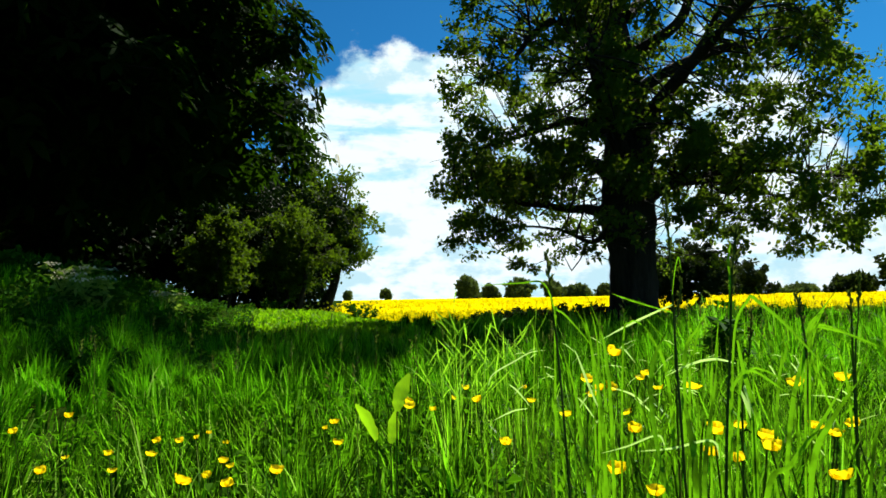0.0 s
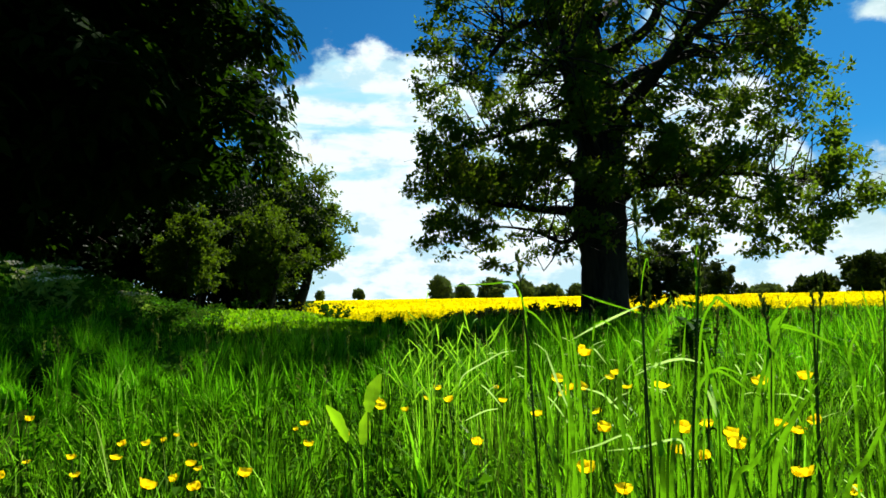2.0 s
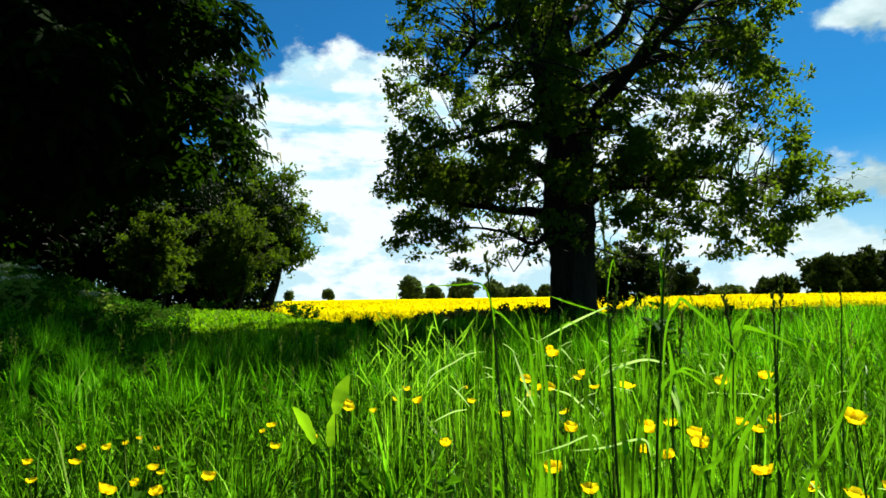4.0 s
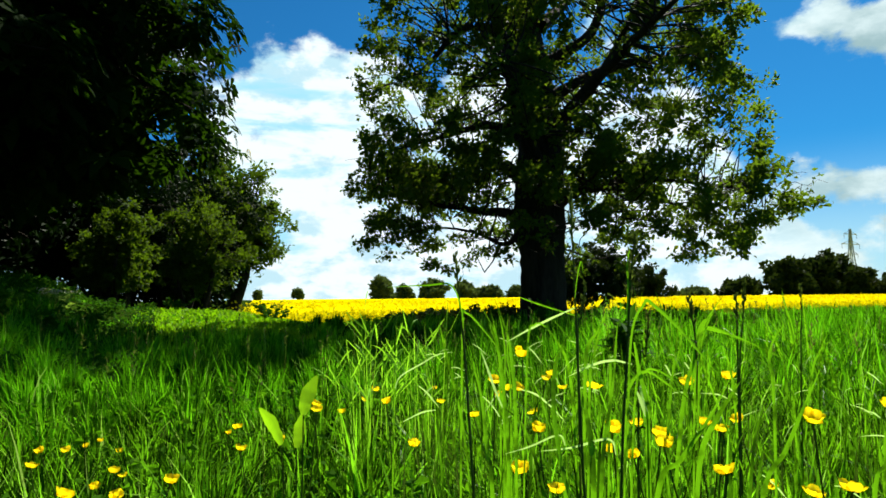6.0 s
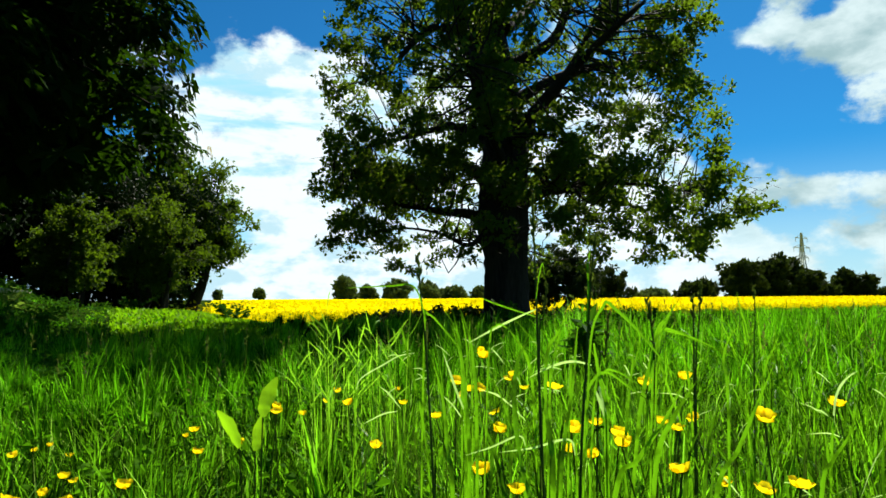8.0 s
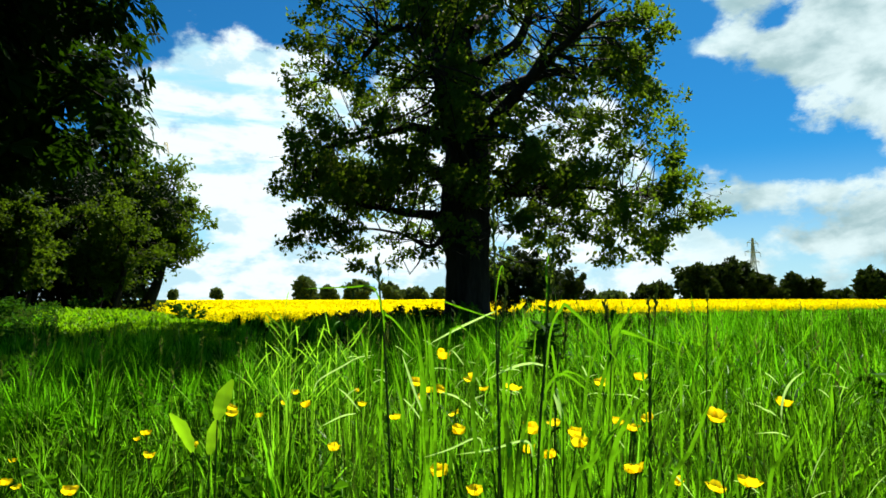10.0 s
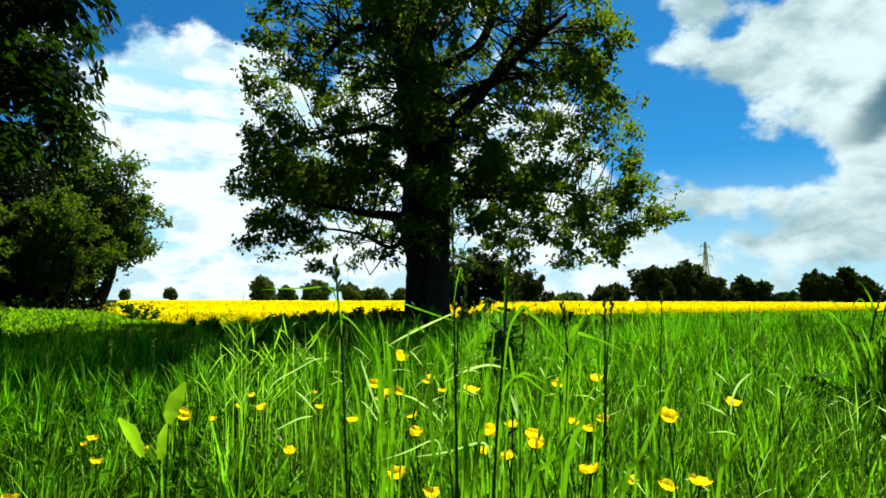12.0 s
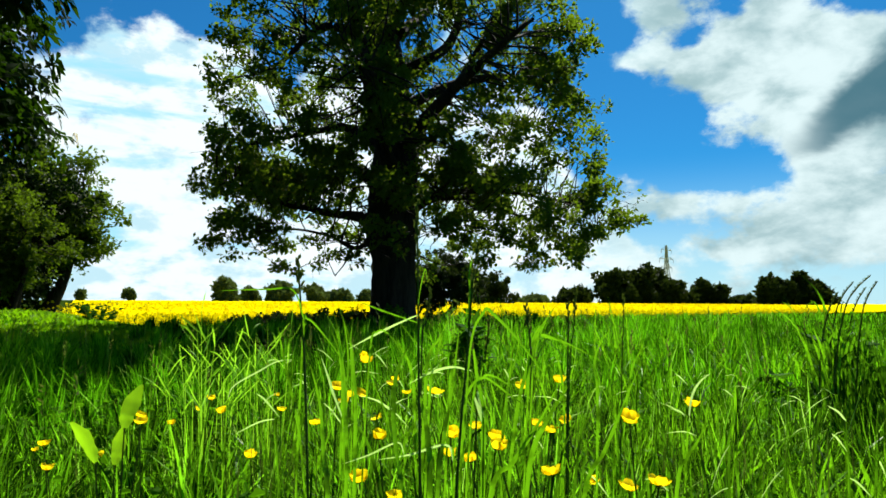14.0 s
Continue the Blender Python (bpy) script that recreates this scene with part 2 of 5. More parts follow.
def np_mesh(name, verts, faces, mat, smooth_faces=False):
    """A mesh from numpy arrays; faces is a list of (count, corners) index arrays."""
    me = bpy.data.meshes.new(name)
    verts = np.asarray(verts, dtype=np.float32).reshape(-1, 3)
    faces = [np.asarray(f, dtype=np.int32) for f in faces if len(f)]
    loops = np.concatenate([f.ravel() for f in faces])
    sizes = np.concatenate([np.full(len(f), f.shape[1], dtype=np.int32) for f in faces])
    me.vertices.add(len(verts))
    me.vertices.foreach_set("co", verts.ravel())
    me.loops.add(len(loops))
    me.loops.foreach_set("vertex_index", loops)
    me.polygons.add(len(sizes))
    me.polygons.foreach_set("loop_start", np.concatenate(([0], np.cumsum(sizes)[:-1])).astype(np.int32))
    me.polygons.foreach_set("use_smooth", np.full(len(sizes), smooth_faces, dtype=bool))
    me.update(calc_edges=True)
    me.validate()
    me.materials.append(mat)
    return me


def part(name, mesh, parent, label=""):
    ob = new(name, mesh)
    ob.parent = parent
    if label:
        tagged(ob, label)
    return ob


def thing(name, place, label, category, group="", kind=""):
    ob = new(name)
    ob.location = place
    ob.empty_display_size = 0.1
    return tagged(ob, label, category, group, kind)


def curve_points(points, steps):
    """A smooth run through the points (Catmull-Rom); each point may carry a radius as a fourth number."""
    p = np.array(points, dtype=float)
    q = np.vstack((2 * p[0] - p[1], p, 2 * p[-1] - p[-2]))
    out = []
    for i in range(1, len(q) - 2):
        for s in range(steps):
            t = s / steps
            out.append(0.5 * (2 * q[i] + (q[i + 1] - q[i - 1]) * t + (2 * q[i - 1] - 5 * q[i] + 4 * q[i + 1] - q[i + 2]) * t * t
                              + (3 * q[i] - q[i - 1] - 3 * q[i + 1] + q[i + 2]) * t ** 3))
    out.append(q[-2])
    return np.array(out)


def tube(run, sides, wobble=0.0, rng=None):
    """Vertices and quads of a tapered tube along run (x, y, z, radius)."""
    run = np.asarray(run)
    p, r = run[:, :3], run[:, 3]
    d = np.gradient(p, axis=0)
    d /= np.linalg.norm(d, axis=1)[:, None] + 1e-9
    ref = np.where(np.abs(d[:, 2:3]) > 0.9, np.array([[1.0, 0, 0]]), np.array([[0, 0, 1.0]]))
    if np.abs(d[:, 2]).mean() > 0.5:
        ref = np.tile([[1.0, 0.2, 0]], (len(p), 1))
    s = np.cross(d, ref)
    s /= np.linalg.norm(s, axis=1)[:, None] + 1e-9
    u = np.cross(s, d)
    a = np.linspace(0, 2 * np.pi, sides, endpoint=False)
    rad = r[:, None] * np.ones((1, sides))
    if wobble and rng is not None:
        lobes = sum(rng.uniform(-1, 1) * np.cos(k * a + rng.uniform(0, 6)) for k in (2, 3, 5))
        rad = rad * (1 + wobble * lobes[None, :] * 0.5 + wobble * 0.5 * rng.normal(size=rad.shape))
    v = p[:, None, :] + rad[:, :, None] * (np.cos(a)[None, :, None] * s[:, None, :] + np.sin(a)[None, :, None] * u[:, None, :])
    n = len(p)
    i, j = np.meshgrid(np.arange(n - 1), np.arange(sides), indexing="ij")
    k = (j + 1) % sides
    f = np.stack((i * sides + j, i * sides + k, (i + 1) * sides + k, (i + 1) * sides + j), -1).reshape(-1, 4)
    return v.reshape(-1, 3), f


def joined(pieces):
    verts, faces, at = [], [], 0
    for v, f in pieces:
        verts.append(v)
        faces.append(f + at)
        at += len(v)
    return np.concatenate(verts), np.concatenate(faces)


def unit(v):
    return v / (np.linalg.norm(v, axis=-1, keepdims=True) + 1e-9)


def leaf_blades(base, way, length, width, rng, fold=0.25):
    """Folded pointed leaves, two triangles each."""
    n = len(base)
    way = unit(way)
    side = unit(np.cross(way, rng.normal(size=(n, 3))))
    up = np.cross(side, way)
    L, Wd = np.asarray(length)[:, None], np.asarray(width)[:, None]
    mid = base + way * L * rng.uniform(0.4, 0.6, (n, 1)) - up * L * fold * 0.3
    tip = base + way * L - up * L * rng.uniform(0, 0.25, (n, 1))
    v = np.stack((base, mid + side * Wd * 0.5 + up * Wd * fold, tip, mid - side * Wd * 0.5 + up * Wd * fold), 1).reshape(-1, 3)
    i = np.arange(n)[:, None] * 4
    f = np.concatenate((i + np.array([[0, 1, 2]]), i + np.array([[0, 2, 3]])))
    return v, f


def ribbons(root, height, lean, lean_way, curl, width, segments, rng):
    """Grass blades: tapering ribbons that lean and curl over."""
    n = len(root)
    s = np.linspace(0, 1, segments + 1)
    hd = np.stack((np.cos(lean_way), np.sin(lean_way), np.zeros(n)), -1)
    turn = lean_way + np.pi / 2 + rng.normal(0, 0.5, n)
    wd = np.stack((np.cos(turn), np.sin(turn), np.zeros(n)), -1)
    ang = lean[:, None] + curl[:, None] * s[None, :] ** 1.6
    step = height[:, None] / segments
    dz, dh = np.cos(ang) * step, np.sin(ang) * step
    z = np.concatenate((np.zeros((n, 1)), np.cumsum(dz[:, :-1], 1)), 1)
    h = np.concatenate((np.zeros((n, 1)), np.cumsum(dh[:, :-1], 1)), 1)
    c = root[:, None, :] + hd[:, None, :] * h[:, :, None]
    c[:, :, 2] += z
    w = width[:, None] * 0.5 * (np.minimum(1.0, 0.6 + 1.2 * s) * (1 - s ** 2.2))[None, :]
    left = c[:, :-1] - wd[:, None, :] * w[:, :-1, None]
    right = c[:, :-1] + wd[:, None, :] * w[:, :-1, None]
    per = 2 * segments + 1
    v = np.zeros((n, per, 3))
    v[:, 0:2 * segments:2], v[:, 1:2 * segments:2], v[:, -1] = left, right, c[:, -1]
    i = np.arange(n)[:, None] * per
    quads = [i + np.array([[2 * k, 2 * k + 1, 2 * k + 3, 2 * k + 2]]) for k in range(segments - 1)]
    tris = i + np.array([[2 * segments - 2, 2 * segments - 1, 2 * segments]])
    return v.reshape(-1, 3), (np.concatenate(quads) if quads else np.zeros((0, 4), int)), tris


def ease(x, lo, hi):
    t = np.clip((np.asarray(x, dtype=float) - lo) / (hi - lo), 0, 1)
    return t * t * (3 - 2 * t)


def field_edge(x):
    return 30.0 + 0.28 * (np.asarray(x, dtype=float) + 3.0)


def ground_height(x, y):
    """The lie of the land: a bank under the chestnut, and a dip where the rape field begins."""
    x, y = np.asarray(x, dtype=float), np.asarray(y, dtype=float)
    bank = 1.0 * ease(-x - 0.30 * y, 0.3, 2.6) * ease(y, 2.5, 7.0) * (1 - ease(y, 18, 24))
    bank = bank + 0.44 * ease(y, 8.5, 15) * (1 - ease(y, 19.5, 25)) * ease(-x, 0.4, 4.4) * (1 - ease(-x - 0.3 * y, 0.3, 2.6))
    dip = -0.60 * ease(y - field_edge(x), -17, -3) + 0.22 * ease(y, 50, 320)
    bumps = 0.03 * np.sin(1.3 * x + 0.7 * y) + 0.025 * np.sin(0.9 * y - 1.7 * x + 1.0)
    return bank + dip + bumps * (1 - ease(np.hypot(x, y), 20, 60))


# ---- ground ----


def build_ground():
    a = np.concatenate((np.arange(-60, 60.1, 1.0), [80, 120, 200, 320, 500, 900, 1600, 3000]))
    xs = np.unique(np.concatenate((a, -a)))
    ys = np.unique(np.concatenate((np.arange(-20, 60.1, 1.0), [-3000, -1200, -500, -200, -80, -40, 80, 120, 200, 320, 500, 900, 1600, 3000])))
    gx, gy = np.meshgrid(xs, ys, indexing="ij")
    v = np.stack((gx, gy, ground_height(gx, gy)), -1).reshape(-1, 3)
    ny = len(ys)
    i, j = np.meshgrid(np.arange(len(xs) - 1), np.arange(ny - 1), indexing="ij")
    f = np.stack((i * ny + j, (i + 1) * ny + j, (i + 1) * ny + j + 1, i * ny + j + 1), -1).reshape(-1, 4)
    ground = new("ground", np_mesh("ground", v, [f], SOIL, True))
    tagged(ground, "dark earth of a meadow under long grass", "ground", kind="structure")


build_ground()


def build_track():
    run = [(-4.2, 19.5, 0.5), (-4.6, 22.5, 0.75), (-5.4, 27, 0.9), (-7, 36, 1.0)]
    run = curve_points(run, 8)
    v = []
    for x, y, w in run:
        for k in (-1, -0.4, 0.4, 1):
            px = x + k * w
            v.append((px, y, ground_height(px, y) + (0.05 if abs(k) < 0.9 else -0.02)))
    n = len(run)
    i, j = np.meshgrid(np.arange(n - 1), np.arange(3), indexing="ij")
    f = np.stack((i * 4 + j, i * 4 + j + 1, (i + 1) * 4 + j + 1, (i + 1) * 4 + j), -1).reshape(-1, 4)
    tagged(new("track", np_mesh("track", v, [f], TRACK, True)), "pale dusty farm track along the field", "track", kind="structure")


build_track()


def build_rape_field():
    rng = np.random.default_rng(5)
    field = thing("rape_field", (0, 0, 0), "bright yellow rapeseed field in full flower", "crop field", kind="structure")
    # bumpy top of the crop
    us = np.concatenate((np.arange(0.6, 20, 0.5), np.geomspace(20, 300, 50)))
    ws = np.concatenate((np.linspace(0, 74, 150), np.geomspace(75, 460, 40)))
    gw, gu = np.meshgrid(ws, us, indexing="ij")
    gy = (30.84 + 0.28 * gw + gu) / 1.0448
    gx = gw - 0.16 * gy
    gz = ground_height(gx, gy) + 0.50 + 0.36 * ease(gu, 0, 5) + rng.normal(0, 0.06, gx.shape)
    gz[:, 0] -= 0.25
    v = np.stack((gx, gy, gz), -1).reshape(-1, 3)
    m = len(us)
    i, j = np.meshgrid(np.arange(len(ws) - 1), np.arange(m - 1), indexing="ij")
    f = np.stack((i * m + j, (i + 1) * m + j, (i + 1) * m + j + 1, i * m + j + 1), -1).reshape(-1, 4)
    tagged(part("crop_canopy", np_mesh("crop_canopy", v, [f], FIELD_GROUND, True), field), kind="stuff")
    # flower heads over the part that lies next to the meadow
    n = 70000
    x = rng.uniform(-9, 64, n)
    u = rng.uniform(0, 1, n) ** 2 * 26 - 0.2
    y = field_edge(x) + u
    keep = (x > -0.16 * y + rng.normal(0, 0.15, n)) & (rng.uniform(0, 1, n) < 0.35 + 0.65 * ease(u, 0.2, 4))
    x, y, u = x[keep], y[keep], u[keep]
    n = len(x)
    tall = 0.55 + 0.39 * ease(u, 0, 5)
    top = ground_height(x, y) + tall * rng.uniform(0.75, 1.12, n)
    c = np.stack((x, y, top), -1)
    v, f = leaf_blades(c, rng.normal(size=(n, 3)) + (0, 0, 0.4), rng.uniform(0.10, 0.2, n), rng.uniform(0.08, 0.14, n), rng)
    tagged(part("flower_heads", np_mesh("flower_heads", v, [f], RAPE_FLOWER), field), kind="stuff")
    n = 14000
    x = rng.uniform(-6.0, 62, n)
    u = rng.uniform(-0.6, 4.0, n)
    y = field_edge(x) + u
    root = np.stack((x, y, ground_height(x, y)), -1)
    v, q, t = ribbons(root, (0.55 + 0.39 * ease(u, 0, 5)) * rng.uniform(0.7, 1.1, n), rng.uniform(0, 0.2, n), rng.uniform(0, 6.28, n), rng.uniform(0, 0.3, n), rng.uniform(0.02, 0.05, n), 2, rng)
    tagged(part("stalks", np_mesh("stalks", v, [q, t], RAPE_STALK), field), kind="stuff")

    # stray plants and buttercups thin out over the grassy margin
    n = 5200
    x = rng.uniform(-6.5, 7, n)
    y = field_edge(x) - 11 * rng.uniform(0, 1, n) ** 1.3
    c = np.stack((x, y, ground_height(x, y) + rng.uniform(0.12, 0.42, n)), -1)
    v, f = leaf_blades(c, rng.normal(size=(n, 3)) + (0, 0, 0.4), rng.uniform(0.06, 0.13, n), rng.uniform(0.05, 0.10, n), rng)
    tagged(part("margin_flowers", np_mesh("margin_flowers", v, [f], RAPE_FLOWER), field), kind="stuff")


build_rape_field()

# ---- trees ----


def branch_to(start, end, r0, r1, rng, sag=0.15, steps=4):
    """A crooked branch from start to end."""
    start, end = np.array(start, float), np.array(end, float)
    span = np.linalg.norm(end - start)
    k1 = start + (end - start) * 0.33 + rng.normal(0, 0.08, 3) * span + (0, 0, sag * span)
    k2 = start + (end - start) * 0.68 + rng.normal(0, 0.07, 3) * span + (0, 0, sag * 0.8 * span)
    pts = [(*start, r0), (*k1, r0 + (r1 - r0) * 0.4), (*k2, r0 + (r1 - r0) * 0.75), (*end, r1)]
    return curve_points(pts, steps)


def oak():
    """The field oak: thick trunk, low limbs, an open clumped crown. Across is its own x (to the right as met from the meadow)."""
    rng = np.random.default_rng(11)
    heading = radians(-15.3)
    place = (4.16, 13.91, float(ground_height(4.16, 13.91)) - 0.05)
    tree = thing("oak_tree", place, "large mature oak with a thick dark trunk and open leafy crown", "tree")
    tree.rotation_euler = (0, 0, heading)
    trunk = [(0.02, 0, 0, 0.66), (0.0, 0, 0.25, 0.56), (0.0, 0, 0.8, 0.515), (0.0, 0, 1.6, 0.51), (-0.04, 0, 2.3, 0.58), (-0.05, 0, 3.0, 0.55),
             (0.02, 0.05, 3.9, 0.52), (0.0, 0.1, 5.0, 0.43), (-0.15, 0.1, 6.2, 0.36), (-0.3, 0.2, 7.6, 0.30), (-0.2, 0.1, 10.0, 0.21), (0.1, 0.0, 12.5, 0.11), (0.2, 0, 14.6, 0.03)]
    part("trunk", np_mesh("trunk", *tube_mesh(tube(curve_points(trunk, 5), 22, 0.05, rng)), BARK, True), tree, "dark furrowed oak trunk")
    limbs = [
        [(-0.35, 0, 2.35, 0.20), (-0.8, -0.1, 2.56, 0.12), (-1.35, -0.25, 2.60, 0.09), (-1.9, -0.3, 2.70, 0.065), (-2.4, -0.35, 2.78, 0.05), (-3.0, -0.4, 3.1, 0.05), (-4.0, -0.5, 3.2, 0.02)],
        [(-0.40, -0.1, 2.25, 0.11), (-0.62, -0.2, 1.95, 0.07), (-0.9, -0.3, 1.84, 0.05), (-1.5, -0.5, 2.1, 0.032), (-2.4, -0.6, 2.2, 0.022), (-3.4, -0.8, 1.9, 0.012)],
        [(-0.2, 0, 5.4, 0.26), (-0.55, -0.1, 6.4, 0.22), (-1.0, -0.2, 7.5, 0.17), (-1.5, -0.1, 9.0, 0.11), (-1.9, 0, 10.6, 0.04)],
        [(-0.7, -0.1, 6.3, 0.14), (-1.3, -0.3, 6.9, 0.11), (-1.9, -0.4, 6.7, 0.08), (-2.5, -0.5, 6.0, 0.05), (-3.1, -0.6, 5.6, 0.02)],
        [(0.1, -0.1, 3.8, 0.24), (0.5, -0.1, 4.6, 0.19), (1.1, 0.1, 5.3, 0.14), (1.8, 0.4, 6.4, 0.09), (2.3, 0.6, 7.5, 0.04)],
        [(0.0, 0, 6.0, 0.16), (0.6, -0.2, 6.2, 0.13), (1.2, -0.3, 6.6, 0.11), (1.5, -0.3, 7.5, 0.08), (1.7, -0.2, 9.2, 0.03)],
        [(0.35, 0, 2.9, 0.11), (1.2, 0.2, 3.2, 0.07), (2.6, 0.4, 3.3, 0.04), (4.0, 0.3, 3.1, 0.03), (5.4, 0.2, 2.8, 0.015)],
        [(0.3, 0.2, 2.7, 0.12), (1.1, 0.9, 3.2, 0.08), (2.4, 1.8, 3.3, 0.05), (3.8, 2.6, 2.9, 0.03)],
        [(-0.2, 0.3, 3.2, 0.22), (-0.8, 1.4, 3.9, 0.16), (-1.8, 2.9, 4.5, 0.10), (-2.6, 4.2, 4.6, 0.03)],
        [(0.1, 0.4, 3.6, 0.2), (0.5, 1.8, 4.4, 0.14), (1.0, 3.4, 5.2, 0.08), (1.2, 4.6, 5.4, 0.03)],
        [(0.0, -0.4, 3.4, 0.2), (-0.4, -1.5, 4.2, 0.14), (-0.6, -3.0, 4.7, 0.08), (-0.7, -4.3, 4.6, 0.03)],
        [(0.2, -0.4, 4.2, 0.17), (1.1, -1.7, 5.0, 0.12), (1.9, -3.0, 5.5, 0.07), (2.3, -4.0, 5.6, 0.03)],
        [(-0.3, 0.2, 4.3, 0.15), (-1.2, 0.9, 4.9, 0.10), (-2.4, 1.4, 4.8, 0.06), (-3.9, 1.2, 4.4, 0.02)],
        [(0.1, 0.1, 7.0, 0.16), (0.7, 1.2, 8.0, 0.12), (1.2, 2.4, 9.2, 0.06), (1.4, 3.2, 10.0, 0.02)],
        [(-0.3, 0, 7.6, 0.15), (-1.3, 1.2, 8.6, 0.11), (-2.2, 2.2, 9.4, 0.05), (-2.8, 2.9, 9.9, 0.02)],
        [(-0.1, 0, 7.2, 0.15), (0.8, -1.1, 8.3, 0.10), (1.6, -2.2, 9.3, 0.05), (1.9, -2.9, 10, 0.02)],
        [(0.2, 0, 5.2, 0.14), (1.6, 0.5, 6.0, 0.12), (3.0, 0.8, 6.3, 0.08), (4.4, 0.9, 5.9, 0.03)],
    ]
    nodes_at = []
    for limb in limbs:
        run = curve_points(limb, 6)
        part("limb", np_mesh("limb", *tube_mesh(tube(run, 10, 0.06, rng)), BARK, True), tree)
        nodes_at.append(run[5:])
    nodes_at = np.concatenate(nodes_at + [curve_points(trunk, 5)[43:]])

    # clumps of foliage inside the crown's outline
    def reach(ux, uy, z):
        left = np.interp(z, [1.2, 1.8, 2.6, 5.0, 6.0, 6.8, 8, 9.5, 12, 13.6, 15.2], [3.6, 4.1, 4.45, 4.4, 4.4, 3.9, 3.8, 3.7, 3.4, 2.6, 0.6])
        right = np.interp(z, [1.2, 2.0, 2.7, 3.3, 4.0, 5.0, 6.25, 7.6, 11, 13.6, 15.2], [3.9, 5.1, 5.7, 5.3, 5.1, 5.05, 4.6, 4.05, 3.2, 2.2, 0.5])
        deep = np.interp(z, [1.4, 2.5, 4, 6, 8, 11, 13.6, 15.2], [2.8, 3.5, 3.9, 3.9, 3.8, 3.3, 2.0, 0.5])
        ang = np.arctan2(uy, ux)
        w = np.cos(ang)
        side = np.where(w > 0, right, left)
        return 1 / np.sqrt((w / side) ** 2 + (np.sin(ang) / deep) ** 2)

    # loose places in the crown where the light comes through: across, height, half width, half height
    openings = [(-2.9, 5.3, 0.65, 0.45), (-1.9, 6.1, 0.65, 0.40), (-0.95, 2.95, 0.6, 0.4), (-1.35, 4.5, 0.4, 0.35), (-0.7, 5.4, 0.4, 0.4), (0.8, 4.4, 0.5, 0.45), (-1.6, 7.3, 0.5, 0.35),
                (1.9, 6.0, 0.6, 0.45), (0.9, 6.9, 0.5, 0.4), (3.5, 3.5, 0.3, 0.25), (1.0, 5.6, 0.6, 0.6), (1.2, 2.5, 0.6, 0.4), (2.9, 4.25, 0.75, 0.45), (2.65, 6.6, 0.4, 0.3), (1.5, 4.7, 0.5, 0.35), (2.2, 5.0, 0.4, 0.3), (4.1, 3.8, 0.4, 0.3), (-2.3, 2.5, 0.7, 0.25)]
    clumps = []
    while len(clumps) < 1330:
        z = rng.uniform(1.4, 8.0) if rng.uniform() < 0.74 else rng.uniform(8.0, 15.0)
        ang = rng.uniform(0, 2 * np.pi)
        R = float(reach(np.cos(ang), np.sin(ang), z))
        r = R * math.sqrt(rng.uniform(0.02, 1.0))
        if (z < 2.7 and r < 0.62 * R) or (z < 1.9 and r < 0.8 * R):
            continue
        if z < 8 and r < 0.3 * R and rng.uniform() < (0.55 if math.sin(ang) > 0 else 0.1):
            continue
        p = np.array((r * np.cos(ang), r * np.sin(ang), z))
        if rng.uniform() < 0.85 and any(((p[0] - u0) / a0) ** 2 + ((p[2] - z0) / b0) ** 2 < 1 for u0, z0, a0, b0 in openings):
            continue
        if r < 0.85 * R and noise.noise(Vector(p * (0.8, 0.35, 0.8))) < -0.20:
            continue
        if clumps and np.min(np.linalg.norm(np.array(clumps) - p, axis=1)) < 0.28:
            continue
        clumps.append(p)
    # two heavy masses of foliage either side of the trunk
    for centre, many in (((1.9, 0.0, 3.5), 26), ((2.4, 0.3, 3.1), 10), ((3.0, 0.0, 7.0), 22), ((3.2, 0.0, 6.2), 20), ((4.0, 0.0, 5.2), 12), ((-2.8, 0.0, 3.4), 46), ((-2.7, -0.3, 2.1), 10)):
        for _ in range(many):
            clumps.append(np.array(centre) + np.clip(rng.normal(0, 1, 3), -1.1, 1.1) * (0.6, 1.2, 0.25))
    # leafy boughs before the trunk and before the heart of the crown
    for _ in range(34):
        clumps.append(np.array((rng.uniform(-1.5, 1.7), rng.uniform(-2.6, -0.7), rng.uniform(3.5, 9.0))))
    # foliage along the limbs themselves
    for limb in limbs:
        run = curve_points(limb, 6)
        for q in run[len(run) // 2::4]:
            p = q[:3] + rng.normal(0, 0.25, 3) + (0, 0, 0.1)
            if not any(((p[0] - u0) / a0) ** 2 + ((p[2] - z0) / b0) ** 2 < 1 for u0, z0, a0, b0 in openings):
                clumps.append(p)
    clumps = np.array(clumps)
    twigs, leaves_base, leaves_way = [], [], []
    for p in clumps:
        if noise.noise(Vector((1.9 * p[0], 0.3 * p[1], 1.9 * p[2]))) < -0.33:
            continue
        dist = np.linalg.norm((nodes_at[:, :3] - p) * (1, 1, 1.3), axis=1) + 0.6 * np.maximum(0, nodes_at[:, 2] - p[2])
        s = nodes_at[int(np.argmin(dist))]
        twigs.append(tube(branch_to(s[:3], p, min(0.024, 0.6 * s[3]), 0.006, rng, 0.04, 2), 4))
        for _ in range(2):
            q = p + rng.normal(0, 0.2, 3) * (1, 1, 0.55)
            twigs.append(tube(branch_to(p, q, 0.006, 0.003, rng, 0.05, 1), 3))
        n = int(rng.uniform(75, 140) * (1 + 0.9 * max(0.0, noise.noise(Vector(p * (0.7, 0.3, 0.7))))))
        size = rng.uniform(0.22, 0.40)
        sprays = unit(rng.normal(0, 1, (9, 3))) * rng.uniform(0.2, 1.0, (9, 1)) * (size, size, size * 0.6)
